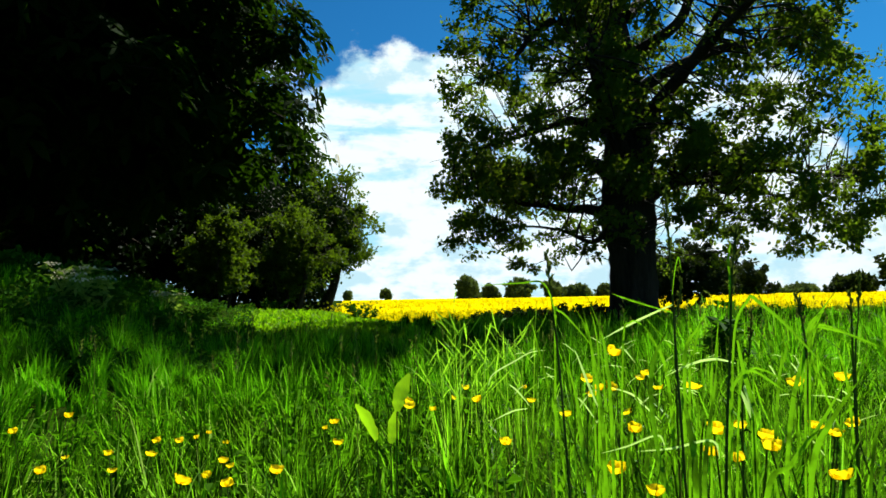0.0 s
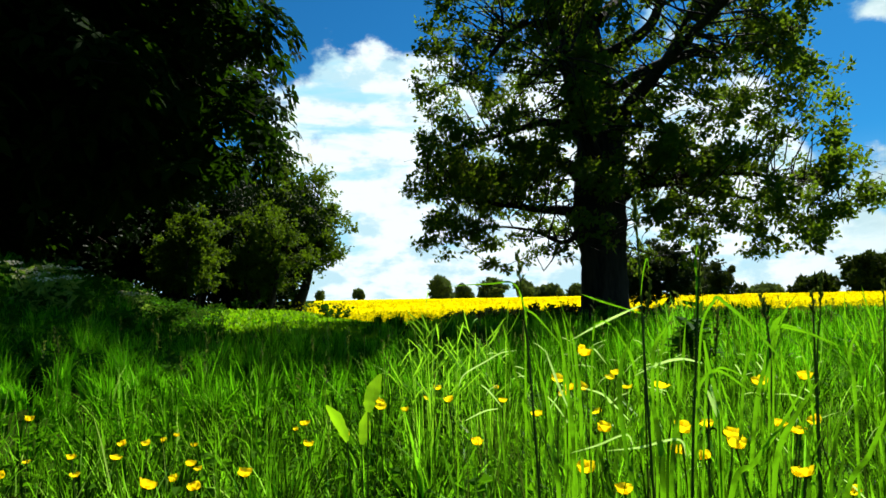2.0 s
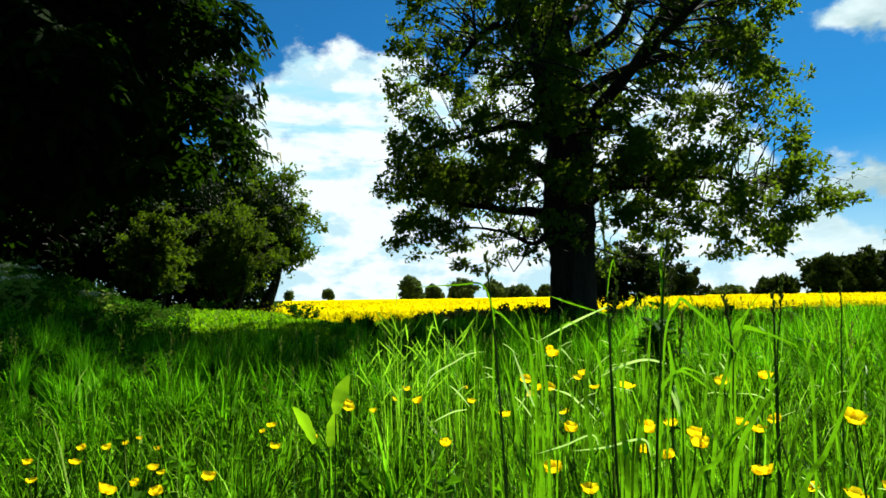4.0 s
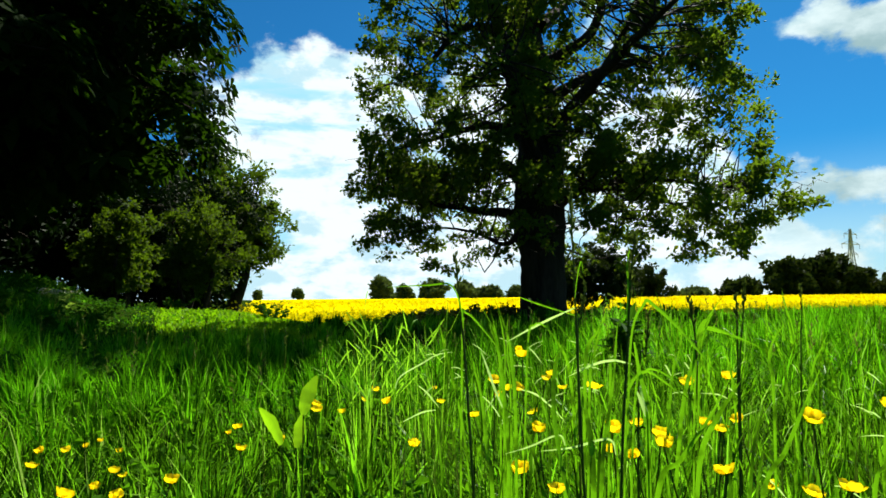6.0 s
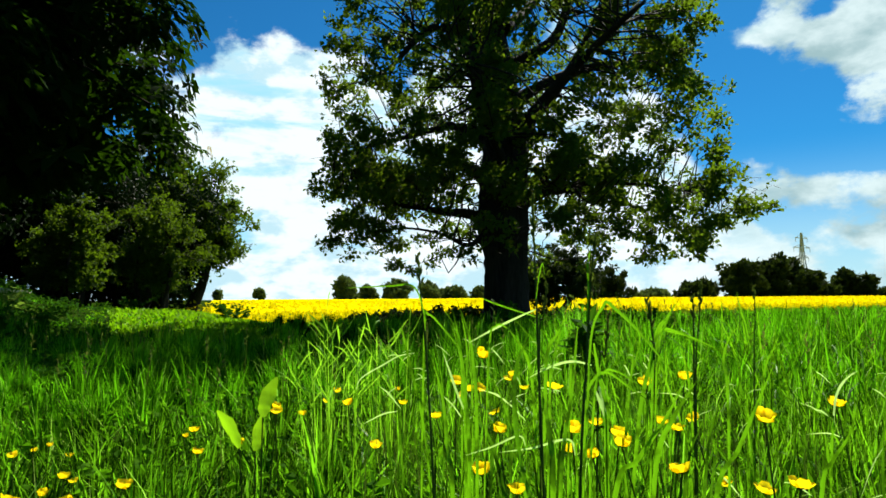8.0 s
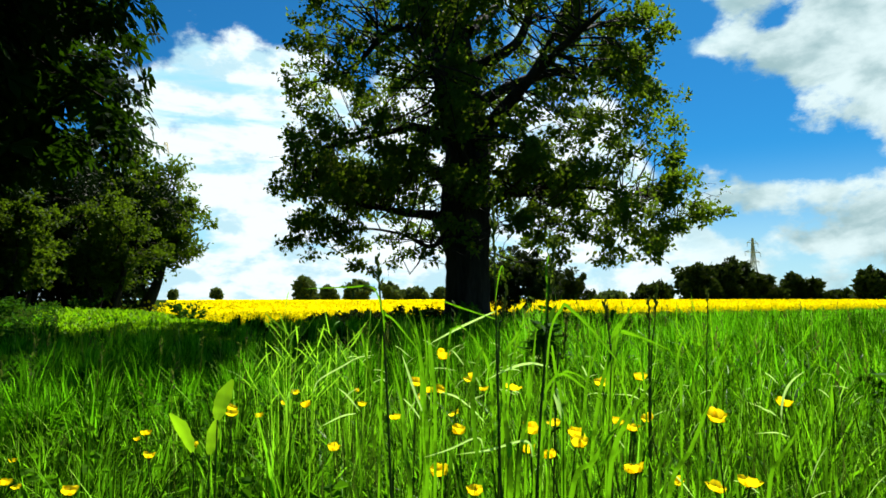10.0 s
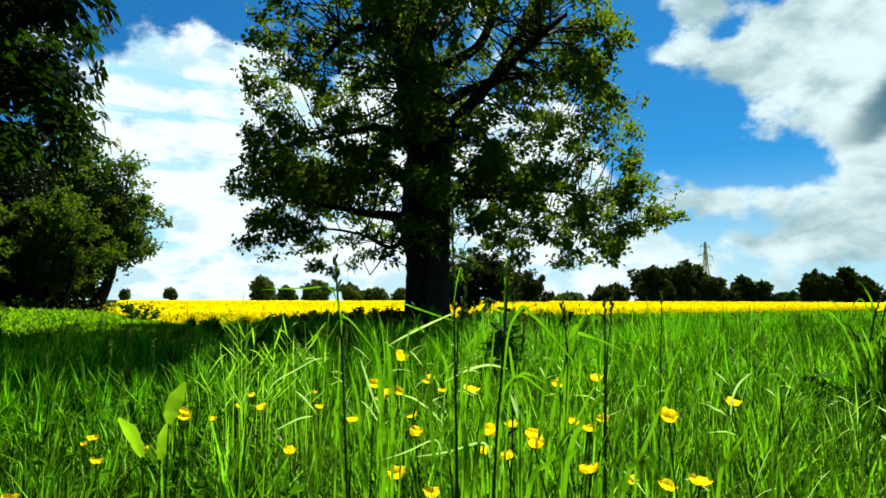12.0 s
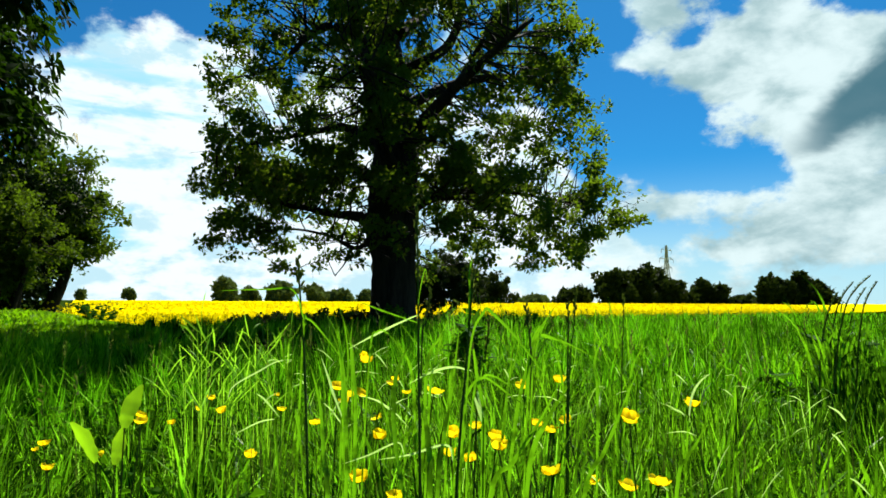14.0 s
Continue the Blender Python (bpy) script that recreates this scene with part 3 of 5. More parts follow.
        ball = unit(rng.normal(0, 1, (n, 3))) * rng.uniform(0, 1, (n, 1)) ** 0.5
        off = sprays[rng.integers(0, 9, n)] + ball * (0.2, 0.2, 0.13)
        leaves_base.append(p + off)
        leaves_way.append(unit(off) * 0.6 + rng.normal(0, 0.7, (n, 3)) + (0, 0, -0.15))
    v, f = joined(twigs)
    tagged(part("branchwork", np_mesh("branchwork", v, [f], BARK, True), tree), kind="stuff")
    base, way = np.concatenate(leaves_base), np.concatenate(leaves_way)
    n = len(base)
    # the light finds many small ways through, most of them on the outside of the crown
    open_big = np.array([noise.noise(Vector((1.9 * q[0], 0.3 * q[1], 1.9 * q[2]))) for q in base])
    open_small = np.array([noise.noise(Vector((5.5 * q[0] + 9, 0.5 * q[1], 5.5 * q[2]))) for q in base])
    airy = 0.09 * ((base[:, 0] < -0.5) & (base[:, 2] > 4.6)) + (0.09 - 0.05 * ease(base[:, 0], 2.6, 4.0)) * ((base[:, 0] > 0.6) & (base[:, 2] > 3.9))
    gap = np.zeros(n, bool)
    for u0, z0, a0, b0 in openings:
        gap |= ((base[:, 0] - u0) / a0) ** 2 + ((base[:, 2] - z0) / b0) ** 2 < rng.uniform(0.3, 1.0, n)
    keep = (open_big > -0.28 + airy) & (open_small + 0.35 * open_big > -0.22 + airy) & ~(gap & (rng.uniform(0, 1, n) < 0.8))
    base, way = base[keep], way[keep]
    n = len(base)
    v, f = leaf_blades(base, way, rng.uniform(0.075, 0.135, n), rng.uniform(0.055, 0.095, n), rng)
    tagged(part("crown", np_mesh("crown", v, [f], OAK_LEAF), tree), kind="stuff")
    return tree


def tube_mesh(vf):
    """The arguments that np_mesh takes, from tube()."""
    return vf[0], [vf[1]]


oak()


def palmate(base, axis, size, rng, leaflets=5):
    """Horse chestnut leaves: drooping leaflets spread from one point."""
    n = len(base)
    axis = unit(axis)
    side = unit(np.cross(axis, rng.normal(size=(n, 3))))
    third = np.cross(axis, side)
    vs, fs, at = [], [], 0
    for k in range(leaflets):
        a = 2 * np.pi * (k + 0.5) / leaflets + rng.normal(0, 0.12, n)
        way = np.cos(a)[:, None] * side + np.sin(a)[:, None] * third + 0.15 * axis
        L = size * rng.uniform(0.7, 1.05, n)
        cross = unit(np.cross(way, axis))
        mid = base + way * L[:, None] * 0.62 - (0, 0, 1) * L[:, None] * 0.10
        tip = base + way * L[:, None] - (0, 0, 1) * L[:, None] * 0.38
        v = np.stack((base, mid + cross * L[:, None] * 0.25, tip, mid - cross * L[:, None] * 0.25), 1).reshape(-1, 3)
        i = np.arange(n)[:, None] * 4 + at
        vs.append(v)
        fs += [i + np.array([[0, 1, 2]]), i + np.array([[0, 2, 3]])]
        at += len(v)
    return np.concatenate(vs), np.concatenate(fs)


def chestnut():
    rng = np.random.default_rng(21)
    x, y = -8.0, 9.3
    z0 = float(ground_height(x, y))
    tree = thing("horse_chestnut_tree", (x, y, z0 - 0.05), "dense dark horse chestnut with foliage hanging low", "tree")
    trunk = [(0, 0, 0, 0.62), (0, 0, 0.5, 0.46), (0.05, 0, 2, 0.42), (0.1, 0.1, 4.5, 0.33), (0, 0.1, 7.5, 0.22), (0, 0, 10.5, 0.1), (0, 0, 12.5, 0.03)]
    part("trunk", np_mesh("trunk", *tube_mesh(tube(curve_points(trunk, 4), 16, 0.05, rng)), BARK, True), tree, "dark trunk in deep shade")
    prof_z = [0.1, 0.8, 2.0, 3.0, 4.0, 5.2, 7.0, 9.0, 11, 12.6, 13.6]
    prof_r = [3.8, 4.7, 6.0, 6.3, 6.05, 5.78, 5.5, 5.0, 4.0, 2.3, 0.2]
    twigs, base, axis, candle_at = [], [], [], []
    # unseen limb and leaf clumps added overhead to cast shade on the meadow
    shade_bough = [(0.1, 0.1, 4.8, 0.24), (2.0, -0.3, 6.6, 0.18), (4.2, -0.7, 7.4, 0.11), (7.2, -1.2, 7.5, 0.04)]
    part("limb", np_mesh("limb", *tube_mesh(tube(curve_points(shade_bough, 5), 10, 0.05, rng)), BARK, True), tree)
    for _ in range(26):
        p = np.array((6.5, -0.9, 7.4)) + unit(rng.normal(size=3)) * rng.uniform(0.2, 1.0) ** 0.5 * (2.4, 2.0, 0.8)
        twigs.append(tube(branch_to((5.6, -0.9, 7.4), p, 0.03, 0.01, rng, 0.06, 3), 4))
        off = unit(rng.normal(0, 1, (24, 3))) * rng.uniform(0.2, 1, (24, 1)) ** 0.5 * (0.55, 0.55, 0.42)
        base.append(p + off)
        axis.append(unit(off) * 0.5 + (0, 0, 0.8) + rng.normal(0, 0.35, (24, 3)))
    for _ in range(2340):
        z = rng.uniform(0.30, 13.4)
        ang = rng.uniform(0, 2 * np.pi)
        R = np.interp(z, prof_z, prof_r) * (1 + 0.10 * noise.noise(Vector((3 * math.cos(ang), 3 * math.sin(ang), z * 0.6))))
        R *= 1 - 0.25 * max(0.0, math.cos(ang + 1.3)) ** 2  # hollow towards the meadow
        k = rng.uniform(0.55, 1.0)
        p = np.array((R * k * np.cos(ang), R * k * np.sin(ang), z))
        if math.cos(ang) < -0.2 and rng.uniform() < 0.55:
            continue
        if (z < 2.0 and math.cos(ang - 0.35) > 0.45) or (z < 1.1 and k > 0.45 and math.cos(ang + 0.9) > 0.3):
            continue
        if z < 1.25 and math.sin(ang) < 0.2:
            continue
        if z < 1.0 and k < 0.6:
            continue
        s = (0.05, 0.05, min(12.0, max(1.2, z - 0.3 * R)))
        if k > 0.78:
            twigs.append(tube(branch_to(s, p, 0.05, 0.012, rng, 0.06, 3), 4))
        n = 23
        off = unit(rng.normal(0, 1, (n, 3))) * rng.uniform(0.2, 1, (n, 1)) ** 0.5 * (0.55, 0.55, 0.42)
        base.append(p + off)
        axis.append(unit(off) * 0.5 + (0, 0, 0.8) + rng.normal(0, 0.35, (n, 3)) + unit(p * (1, 1, 0)) * 0.5)
        if k > 0.93 and rng.uniform() < 0.35:
            candle_at.append(p + unit(p * (1, 1, 0)) * 0.55)
    inner = len(base)
    for k in range(1500):  # the shaded inside of the crown, thickest towards the open field
        z, ang = rng.uniform(1.7, 9.5), rng.uniform(0, 2 * np.pi) if k < 700 else rng.normal(0.1, 0.8)
        R = np.interp(z, prof_z, prof_r) * rng.uniform(0.3, 0.6 if k < 700 else 0.78)
        off = rng.normal(0, 0.3, (12, 3))
        base.append(np.array((R * np.cos(ang), R * np.sin(ang), z)) + off)
        axis.append(unit(off) * 0.5 + (0, 0, 0.8) + rng.normal(0, 0.35, (12, 3)))
    sizes = np.concatenate([rng.uniform(0.16, 0.26, len(b)) * (1 if k < inner else 1.6) for k, b in enumerate(base)])
    v, f = joined(twigs)
    tagged(part("branchwork", np_mesh("branchwork", v, [f], BARK, True), tree), kind="stuff")
    base, axis = np.concatenate(base), np.concatenate(axis)
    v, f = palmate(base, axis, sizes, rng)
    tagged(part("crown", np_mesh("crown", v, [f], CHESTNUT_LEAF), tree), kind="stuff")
    # upright candles of blossom
    n = 120
    for c in candle_at[:26]:
        t = rng.uniform(0, 1, n)
        a = rng.uniform(0, 6.28, n)
        r = 0.045 * (1 - t) + 0.008
        b = c + np.stack((r * np.cos(a), r * np.sin(a), t * 0.22), -1)
        v, f = leaf_blades(b, np.stack((np.cos(a), np.sin(a), np.full(n, 0.3)), -1), np.full(n, 0.025), np.full(n, 0.02), rng)
        tagged(part("blossom_candle", np_mesh("blossom_candle", v, [f], CANDLE), tree, "cream upright blossom candle"), kind="stuff")


chestnut()


def shrub(name, x, y, rx, ry, height, low, clump_count, leaf, mat, seed, label, category, density=150, stems=5, skew=0.0):
    """A bush or small tree: several stems, clumps of small leaves within an uneven outline."""
    rng = np.random.default_rng(seed)
    tree = thing(name, (x, y, float(ground_height(x, y)) - 0.04), label, category)
    tops = []
    for k in range(stems):
        a = 2 * np.pi * k / stems + rng.uniform(-0.4, 0.4)
        q = np.array((0.5 * rx * np.cos(a) + skew * 0.4, 0.5 * ry * np.sin(a), height * rng.uniform(0.5, 0.8)))
        r0 = 0.03 * height * (1.6 if stems == 1 else 0.6)
        run = branch_to((0.25 * np.cos(a) * (stems > 1), 0.25 * np.sin(a) * (stems > 1), 0), q, r0, 0.02, rng, 0.08, 5)
        part("stem" if stems > 1 else "trunk", np_mesh("stem", *tube_mesh(tube(run, 8, 0.05, rng)), BARK, True), tree)
        tops.append(run[4:])
    tops = np.concatenate(tops)
    twigs, base, way = [], [], []
    mean = (rx + ry + height) / 3
    for _ in range(clump_count):
        u = rng.normal(size=3)
        u /= np.linalg.norm(u)
        k = rng.uniform(0.15, 1.0) ** 0.5 * 0.9
        wob = 1 + 0.55 * noise.noise(Vector(u * 3.0 + np.array((seed, 0, 0)))) + 0.12 * rng.normal()
        mid = low + 0.42 * (height - low)
        rise = (height - mid if u[2] > 0 else mid - low)
        p = np.array((u[0] * rx * k * wob + skew * (u[2] * 0.5 + 0.5), u[1] * ry * k * wob, mid + u[2] * rise * k * wob))
        p[2] = max(p[2], low + rng.uniform(0, 0.2))
        s = tops[int(np.argmin(np.linalg.norm(tops[:, :3] - p, axis=1)))]
        twigs.append(tube(branch_to(s[:3], p, 0.004 * height, 0.0015 * height, rng, 0.06, 2), 3))
        n = int(density * rng.uniform(0.5, 1.5))
        size = 0.16 * mean * rng.uniform(0.5, 1.2)
        sprays = unit(rng.normal(0, 1, (6, 3))) * rng.uniform(0.2, 1.0, (6, 1)) * (size, size, size * 0.8)
        ball = unit(rng.normal(0, 1, (n, 3))) * rng.uniform(0, 1, (n, 1)) ** 0.5
        off = sprays[rng.integers(0, 6, n)] + ball * 0.45 * size
        base.append(p + off)
        way.append(unit(off) + rng.normal(0, 0.7, (n, 3)) + (0, 0, -0.2))
    v, f = joined(twigs)
    tagged(part("branchwork", np_mesh("branchwork", v, [f], BARK, True), tree), kind="stuff")
    base, way = np.concatenate(base), np.concatenate(way)
    n = len(base)
    v, f = leaf_blades(base, way, leaf * rng.uniform(0.7, 1.3, n), leaf * 0.6 * rng.uniform(0.7, 1.3, n), rng)
    tagged(part("crown", np_mesh("crown", v, [f], mat), tree), kind="stuff")
    return tree


def at(az, dist):
    return dist * math.sin(radians(az)), dist * math.cos(radians(az))


# a bush of the same hedge, darkened in leaf colour to read as shaded
shrub("shaded_bush", *at(-15.4, 19.6), 2.3, 1.9, 4.3, 0.05, 300, 0.12, SHADED_LEAF, 31, "dark holly bush in the shade of the hedge", "bush", density=85)
shrub("hawthorn_bush", *at(-13.4, 17.0), 1.3, 0.9, 3.0, 0.5, 130, 0.085, BUSH_LEAF, 36, "small olive-green hawthorn growing before the dark hedge", "bush", density=90)
shrub("hawthorn_bush", *at(-19.6, 15.2), 0.8, 0.8, 2.3, 0.25, 120, 0.085, BUSH_LEAF, 32, "olive-green hawthorn bush beside the chestnut", "bush", density=110)
shrub("field_maple", *at(-11.2, 21.0), 1.7, 1.5, 5.0, 1.35, 320, 0.12, BUSH_LEAF, 33, "small dense tree at the corner of the field", "tree", density=95, stems=1, skew=0.12)
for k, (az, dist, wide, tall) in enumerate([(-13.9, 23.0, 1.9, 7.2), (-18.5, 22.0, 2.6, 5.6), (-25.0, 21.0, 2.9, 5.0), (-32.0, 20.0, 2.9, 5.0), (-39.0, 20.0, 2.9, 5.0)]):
    shrub("hedge_bush", *at(az, dist), wide, 1.3, tall, 0.0, 200, 0.19, SHADED_LEAF, 40 + k, "dark dense hedge bush in the shade of the chestnut", "bush", density=75)
shrub("young_oak", *at(20.8, 30.0), 2.2, 1.8, 3.7, 0.9, 170, 0.14, FAR_LEAF, 34, "young oak with a thin trunk beyond the big oak", "tree", density=120, stems=1)
shrub("field_bush", *at(25.2, 60.0), 2.8, 2.2, 4.3, 0.2, 160, 0.24, FAR_LEAF, 35, "rounded dark green bush beyond the edge of the rape", "bush", density=120)

# low dark growth along the far side of the meadow, about the foot of the oak
for k, (az, dist, wide, tall) in enumerate([(4.6, 17.4, 0.8, 0.30), (7.2, 17.0, 0.9, 0.36), (9.6, 16.6, 0.9, 0.42), (12.2, 16.4, 1.0, 0.46), (14.6, 15.8, 0.8, 0.48), (19.6, 15.8, 0.7, 0.46), (22.0, 16.6, 0.8, 0.40)]):
    shrub("low_growth", *at(az, dist), wide, 0.5, tall, 0.0, 40, 0.07, FAR_LEAF, 90 + k, "low dark bramble in the rank grass behind the oak", "bush", density=60)

# distant trees: azimuth, half width and top in degrees, distance
FAR = [(-8.6, 0.26, 0.85, 220), (-5.1, 0.40, 0.95, 250), (2.2, 1.0, 2.05, 190), (4.2, 0.65, 1.15, 205), (6.8, 1.2, 1.75, 195), (9.9, 0.9, 1.45, 215),
       (11.9, 1.1, 0.95, 220), (14.3, 0.7, 0.9, 230), (29.3, 1.6, 0.5, 260), (32.7, 1.35, 1.35, 190), (36.3, 1.8, 2.95, 130), (38.1, 1.7, 3.4, 135),
       (40.0, 1.8, 2.7, 140), (41.3, 1.1, 1.5, 150), (43.8, 1.45, 1.85, 160), (46.6, 1.2, 0.45, 240), (48.8, 1.45, 2.3, 150), (51.0, 1.45, 2.3, 155), (59.5, 2.5, 1.6, 180)]
for k, (az, half, top, dist) in enumerate(FAR):
    wide, tall = dist * math.tan(radians(half)), dist * math.tan(radians(top)) + 1.0
    shrub("distant_tree", *at(az, dist), wide, wide, tall, (0.34 if k < 2 else 0.02) * tall, 18 if k < 2 else 100, (0.0055 if k < 9 else 0.0078) * dist, MID_LEAF if k < 9 else FAR_LEAF, 60 + k,
          "small round-headed tree far across the field" if k < 2 else "dark rounded tree far across the field", "tree", density=55, stems=1)


def pylon(az, dist, height, turn):
    """A lattice pylon: four tapering legs, bracing, three pairs of arms."""
    x, y = at(az, dist)
    tower = thing("electricity_pylon", (x, y, float(ground_height(x, y))), "grey steel lattice pylon far beyond the trees", "pylon", "pylons")
    tower.rotation_euler = (0, 0, radians(turn))

    def half(z):
        return np.interp(z, [0, 0.55 * height, height], [3.4, 1.1, 0.25])

    def bar(name, p, q, r, parent=tower):
        return part(name, np_mesh(name, *tube_mesh(tube([(*p, r), (*((np.array(p) + q) / 2), r), (*q, r)], 4)), STEEL), parent)

    levels = np.linspace(0, height, 10)
    for sx, sy in ((1, 1), (1, -1), (-1, 1), (-1, -1)):
        run = [(sx * half(z), sy * half(z), z, 0.30) for z in levels]
        part("leg", np_mesh("leg", *tube_mesh(tube(run, 4)), STEEL), tower)
    for z0, z1 in zip(levels[:-1], levels[1:]):
        for k in range(4):
            c = [(1, 1), (-1, 1), (-1, -1), (1, -1)]
            p, q = c[k], c[(k + 1) % 4]
            bar("brace", (p[0] * half(z0), p[1] * half(z0), z0), (q[0] * half(z1), q[1] * half(z1), z1), 0.12)
    for z, w in ((0.62 * height, 6.5), (0.77 * height, 8.5), (0.92 * height, 6.0)):
        for s in (-1, 1):
            arm = bar("cross_arm", (0, 0, z), (s * w, 0, z), 0.25)
            bar("cross_arm", (0, 0, z + 2.2), (s * w, 0, z), 0.14)
            bar("insulator", (s * w, 0, z), (s * w, 0, z - 2.5), 0.12, arm)


pylon(40.6, 430, 38.0, 20)
pylon(56.6, 560, 38.0, 30)

# ---- meadow grass ----


def cell_random(gx, gy, k):
    v = np.sin(gx * 12.9898 + gy * 78.233 + k * 37.719) * 43758.5453
    return v - np.floor(v)


def grass_stuff(count, r0, r1, az0, az1, h0, h1, width, segments, seed, label, tuft_size=0.15, mat=None, loose=1.0):
    rng = np.random.default_rng(seed)
    r = np.sqrt(rng.uniform(r0 * r0, r1 * r1, count))
    az = np.radians(rng.uniform(az0, az1, count))
    x, y = r * np.sin(az), r * np.cos(az)
    gx, gy = np.round(x / tuft_size), np.round(y / tuft_size)
    one, two, three = (cell_random(gx, gy, k) for k in (1, 2, 3))
    keep = (y < field_edge(x) + 0.3) & (rng.uniform(0, 1, count) < 0.12 + 0.88 * three ** 1.5)
    x, y, az, gx, gy, one, two = (q[keep] for q in (x, y, az, gx, gy, one, two))
    n = len(x)
    x += ((gx + one - 0.5) * tuft_size - x) * 0.62
    y += ((gy + two - 0.5) * tuft_size - y) * 0.62
    wave = 0.5 + 0.5 * np.sin(0.8 * x + 0.5 * y) * np.sin(0.6 * y - 0.9 * x + 1.3)
    right = ease(np.degrees(az), 0, 26)
    tall = (h0 + (h1 - h0) * rng.uniform(0, 1, n) ** 1.2) * (0.52 + 0.68 * one + 0.18 * wave) * (1 + 0.30 * right)
    mown = ease(y, 8.0, 10.5) * ease(-x - 0.06 * y, -0.1, 0.8)
    tall *= 1 - 0.62 * mown
    tall *= 0.74 + 0.44 * cell_random(np.round(x / 0.5 + 0.3 * np.sin(3 * y)), np.round(y / 0.5 + 0.3 * np.sin(3 * x)), 7)
    tall *= 1 - 0.65 * (((x - 3.75) / 0.8) ** 2 + ((y - 7.6) / 0.9) ** 2 < 1)  # nettles crowd the grass out here
    far = np.hypot(x, y)
    tall = np.minimum(tall, (0.37 + 0.11 * ease(far, 0.9, 3.0)) * rng.uniform(0.72, 1.06, n) + 0.3 * (far > 3.0))
    lean = np.abs(rng.normal(0.10, 0.17, n)) * loose + 0.5 * mown
    curl = np.abs(rng.normal(0.3, 0.5, n)) * loose + (rng.uniform(0, 1, n) < 0.14 * loose) * rng.uniform(0.6, 1.9, n)
    way = two * 6.28 + rng.normal(0, 1.1, n)
    w = width * rng.uniform(0.45, 1.4, n)
    root = np.stack((x, y, ground_height(x, y) - 0.01), -1)
    v, q, t = ribbons(root, tall, lean, way, curl, w, segments, rng)
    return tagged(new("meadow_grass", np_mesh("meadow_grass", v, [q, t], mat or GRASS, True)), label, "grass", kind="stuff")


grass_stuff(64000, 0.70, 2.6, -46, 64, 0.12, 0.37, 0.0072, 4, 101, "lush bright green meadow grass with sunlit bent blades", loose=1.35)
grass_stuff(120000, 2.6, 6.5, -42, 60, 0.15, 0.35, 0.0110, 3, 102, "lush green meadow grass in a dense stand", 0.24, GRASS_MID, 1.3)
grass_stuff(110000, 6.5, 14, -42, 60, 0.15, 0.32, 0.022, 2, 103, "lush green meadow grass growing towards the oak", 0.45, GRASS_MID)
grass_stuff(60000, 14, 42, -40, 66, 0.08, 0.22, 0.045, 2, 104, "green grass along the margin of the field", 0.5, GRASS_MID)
grass_stuff(9000, 1.3, 6.0, 22, 62, 0.20, 0.42, 0.017, 4, 107, "broad juicy grass leaves standing over the meadow", 0.3, FRESH, 1.7)
# the dark leaves here stand in for shadow between the blades
grass_stuff(5200, 0.75, 1.9, 4, 62, 0.18, 0.42, 0.0120, 4, 108, "broad dark and light grass leaves crossing one another", 0.10, FRESH, 1.3)
grass_stuff(7000, 0.05, 0.8, -180, 180, 0.08, 0.22, 0.006, 3, 105, "short green meadow grass in a trodden spot")
grass_stuff(27000, 0.8, 6.5, 72, 308, 0.14, 0.34, 0.036, 2, 106, "green meadow grass on the open side of the meadow", 0.13, GRASS_MID, 1.5)


def verge_stuff():
    """Short thick grass on the verge beside the hedge."""
    rng = np.random.default_rng(113)
    n = 17000
    y = rng.uniform(8.0, 21.0, n)
    x = -rng.uniform(0.05, 0.33, n) * y
    keep = rng.uniform(0, 1, n) < ease(y, 7.5, 10.5)
    x, y = x[keep], y[keep]
    n = len(x)
    root = np.stack((x, y, ground_height(x, y) - 0.005), -1)
    v, q, t = ribbons(root, rng.uniform(0.05, 0.13, n), rng.uniform(0.2, 1.1, n), rng.uniform(0, 6.28, n), rng.uniform(0, 0.8, n), rng.uniform(0.032, 0.060, n), 2, rng)
    tagged(new("verge_grass", np_mesh("verge_grass", v, [q, t], VERGE, True)), "short light green grass of a verge by the hedge", "grass", kind="stuff")


verge_stuff()


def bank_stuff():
    """Low leaves over the bank below the chestnut, coloured dark to stand for shaded grass."""
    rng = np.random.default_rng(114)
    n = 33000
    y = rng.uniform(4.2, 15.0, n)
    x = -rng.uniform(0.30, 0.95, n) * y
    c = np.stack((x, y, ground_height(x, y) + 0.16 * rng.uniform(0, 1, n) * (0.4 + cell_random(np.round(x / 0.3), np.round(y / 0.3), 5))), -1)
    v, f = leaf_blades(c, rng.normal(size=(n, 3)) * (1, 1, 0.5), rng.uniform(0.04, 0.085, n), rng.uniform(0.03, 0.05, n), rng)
    tagged(new("shaded_bank_cover", np_mesh("shaded_bank_cover", v, [f], SHADED_NETTLE)), "low leaves covering the bank, its shade put into their dark colour", "herbs", kind="stuff")


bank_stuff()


def herb_stuff():
    """Low clover and buttercup leaves between the blades."""
    rng = np.random.default_rng(111)
    n = 6000
    r, az = np.sqrt(rng.uniform(0.6, 9.0, n)), np.radians(rng.uniform(-48, 66, n))
    x, y = r * np.sin(az), r * np.cos(az)
    c = np.stack((x, y, ground_height(x, y) + rng.uniform(0.02, 0.26, n)), -1)
    way = rng.normal(size=(n, 3)) * (1, 1, 0.3)
    v, f = leaf_blades(c, way, rng.uniform(0.015, 0.035, n), rng.uniform(0.012, 0.026, n), rng)
    tagged(new("meadow_herbs", np_mesh("meadow_herbs", v, [f], WEED_LEAF)), "small clover and herb leaves low in the grass", "herbs", kind="stuff")


herb_stuff()


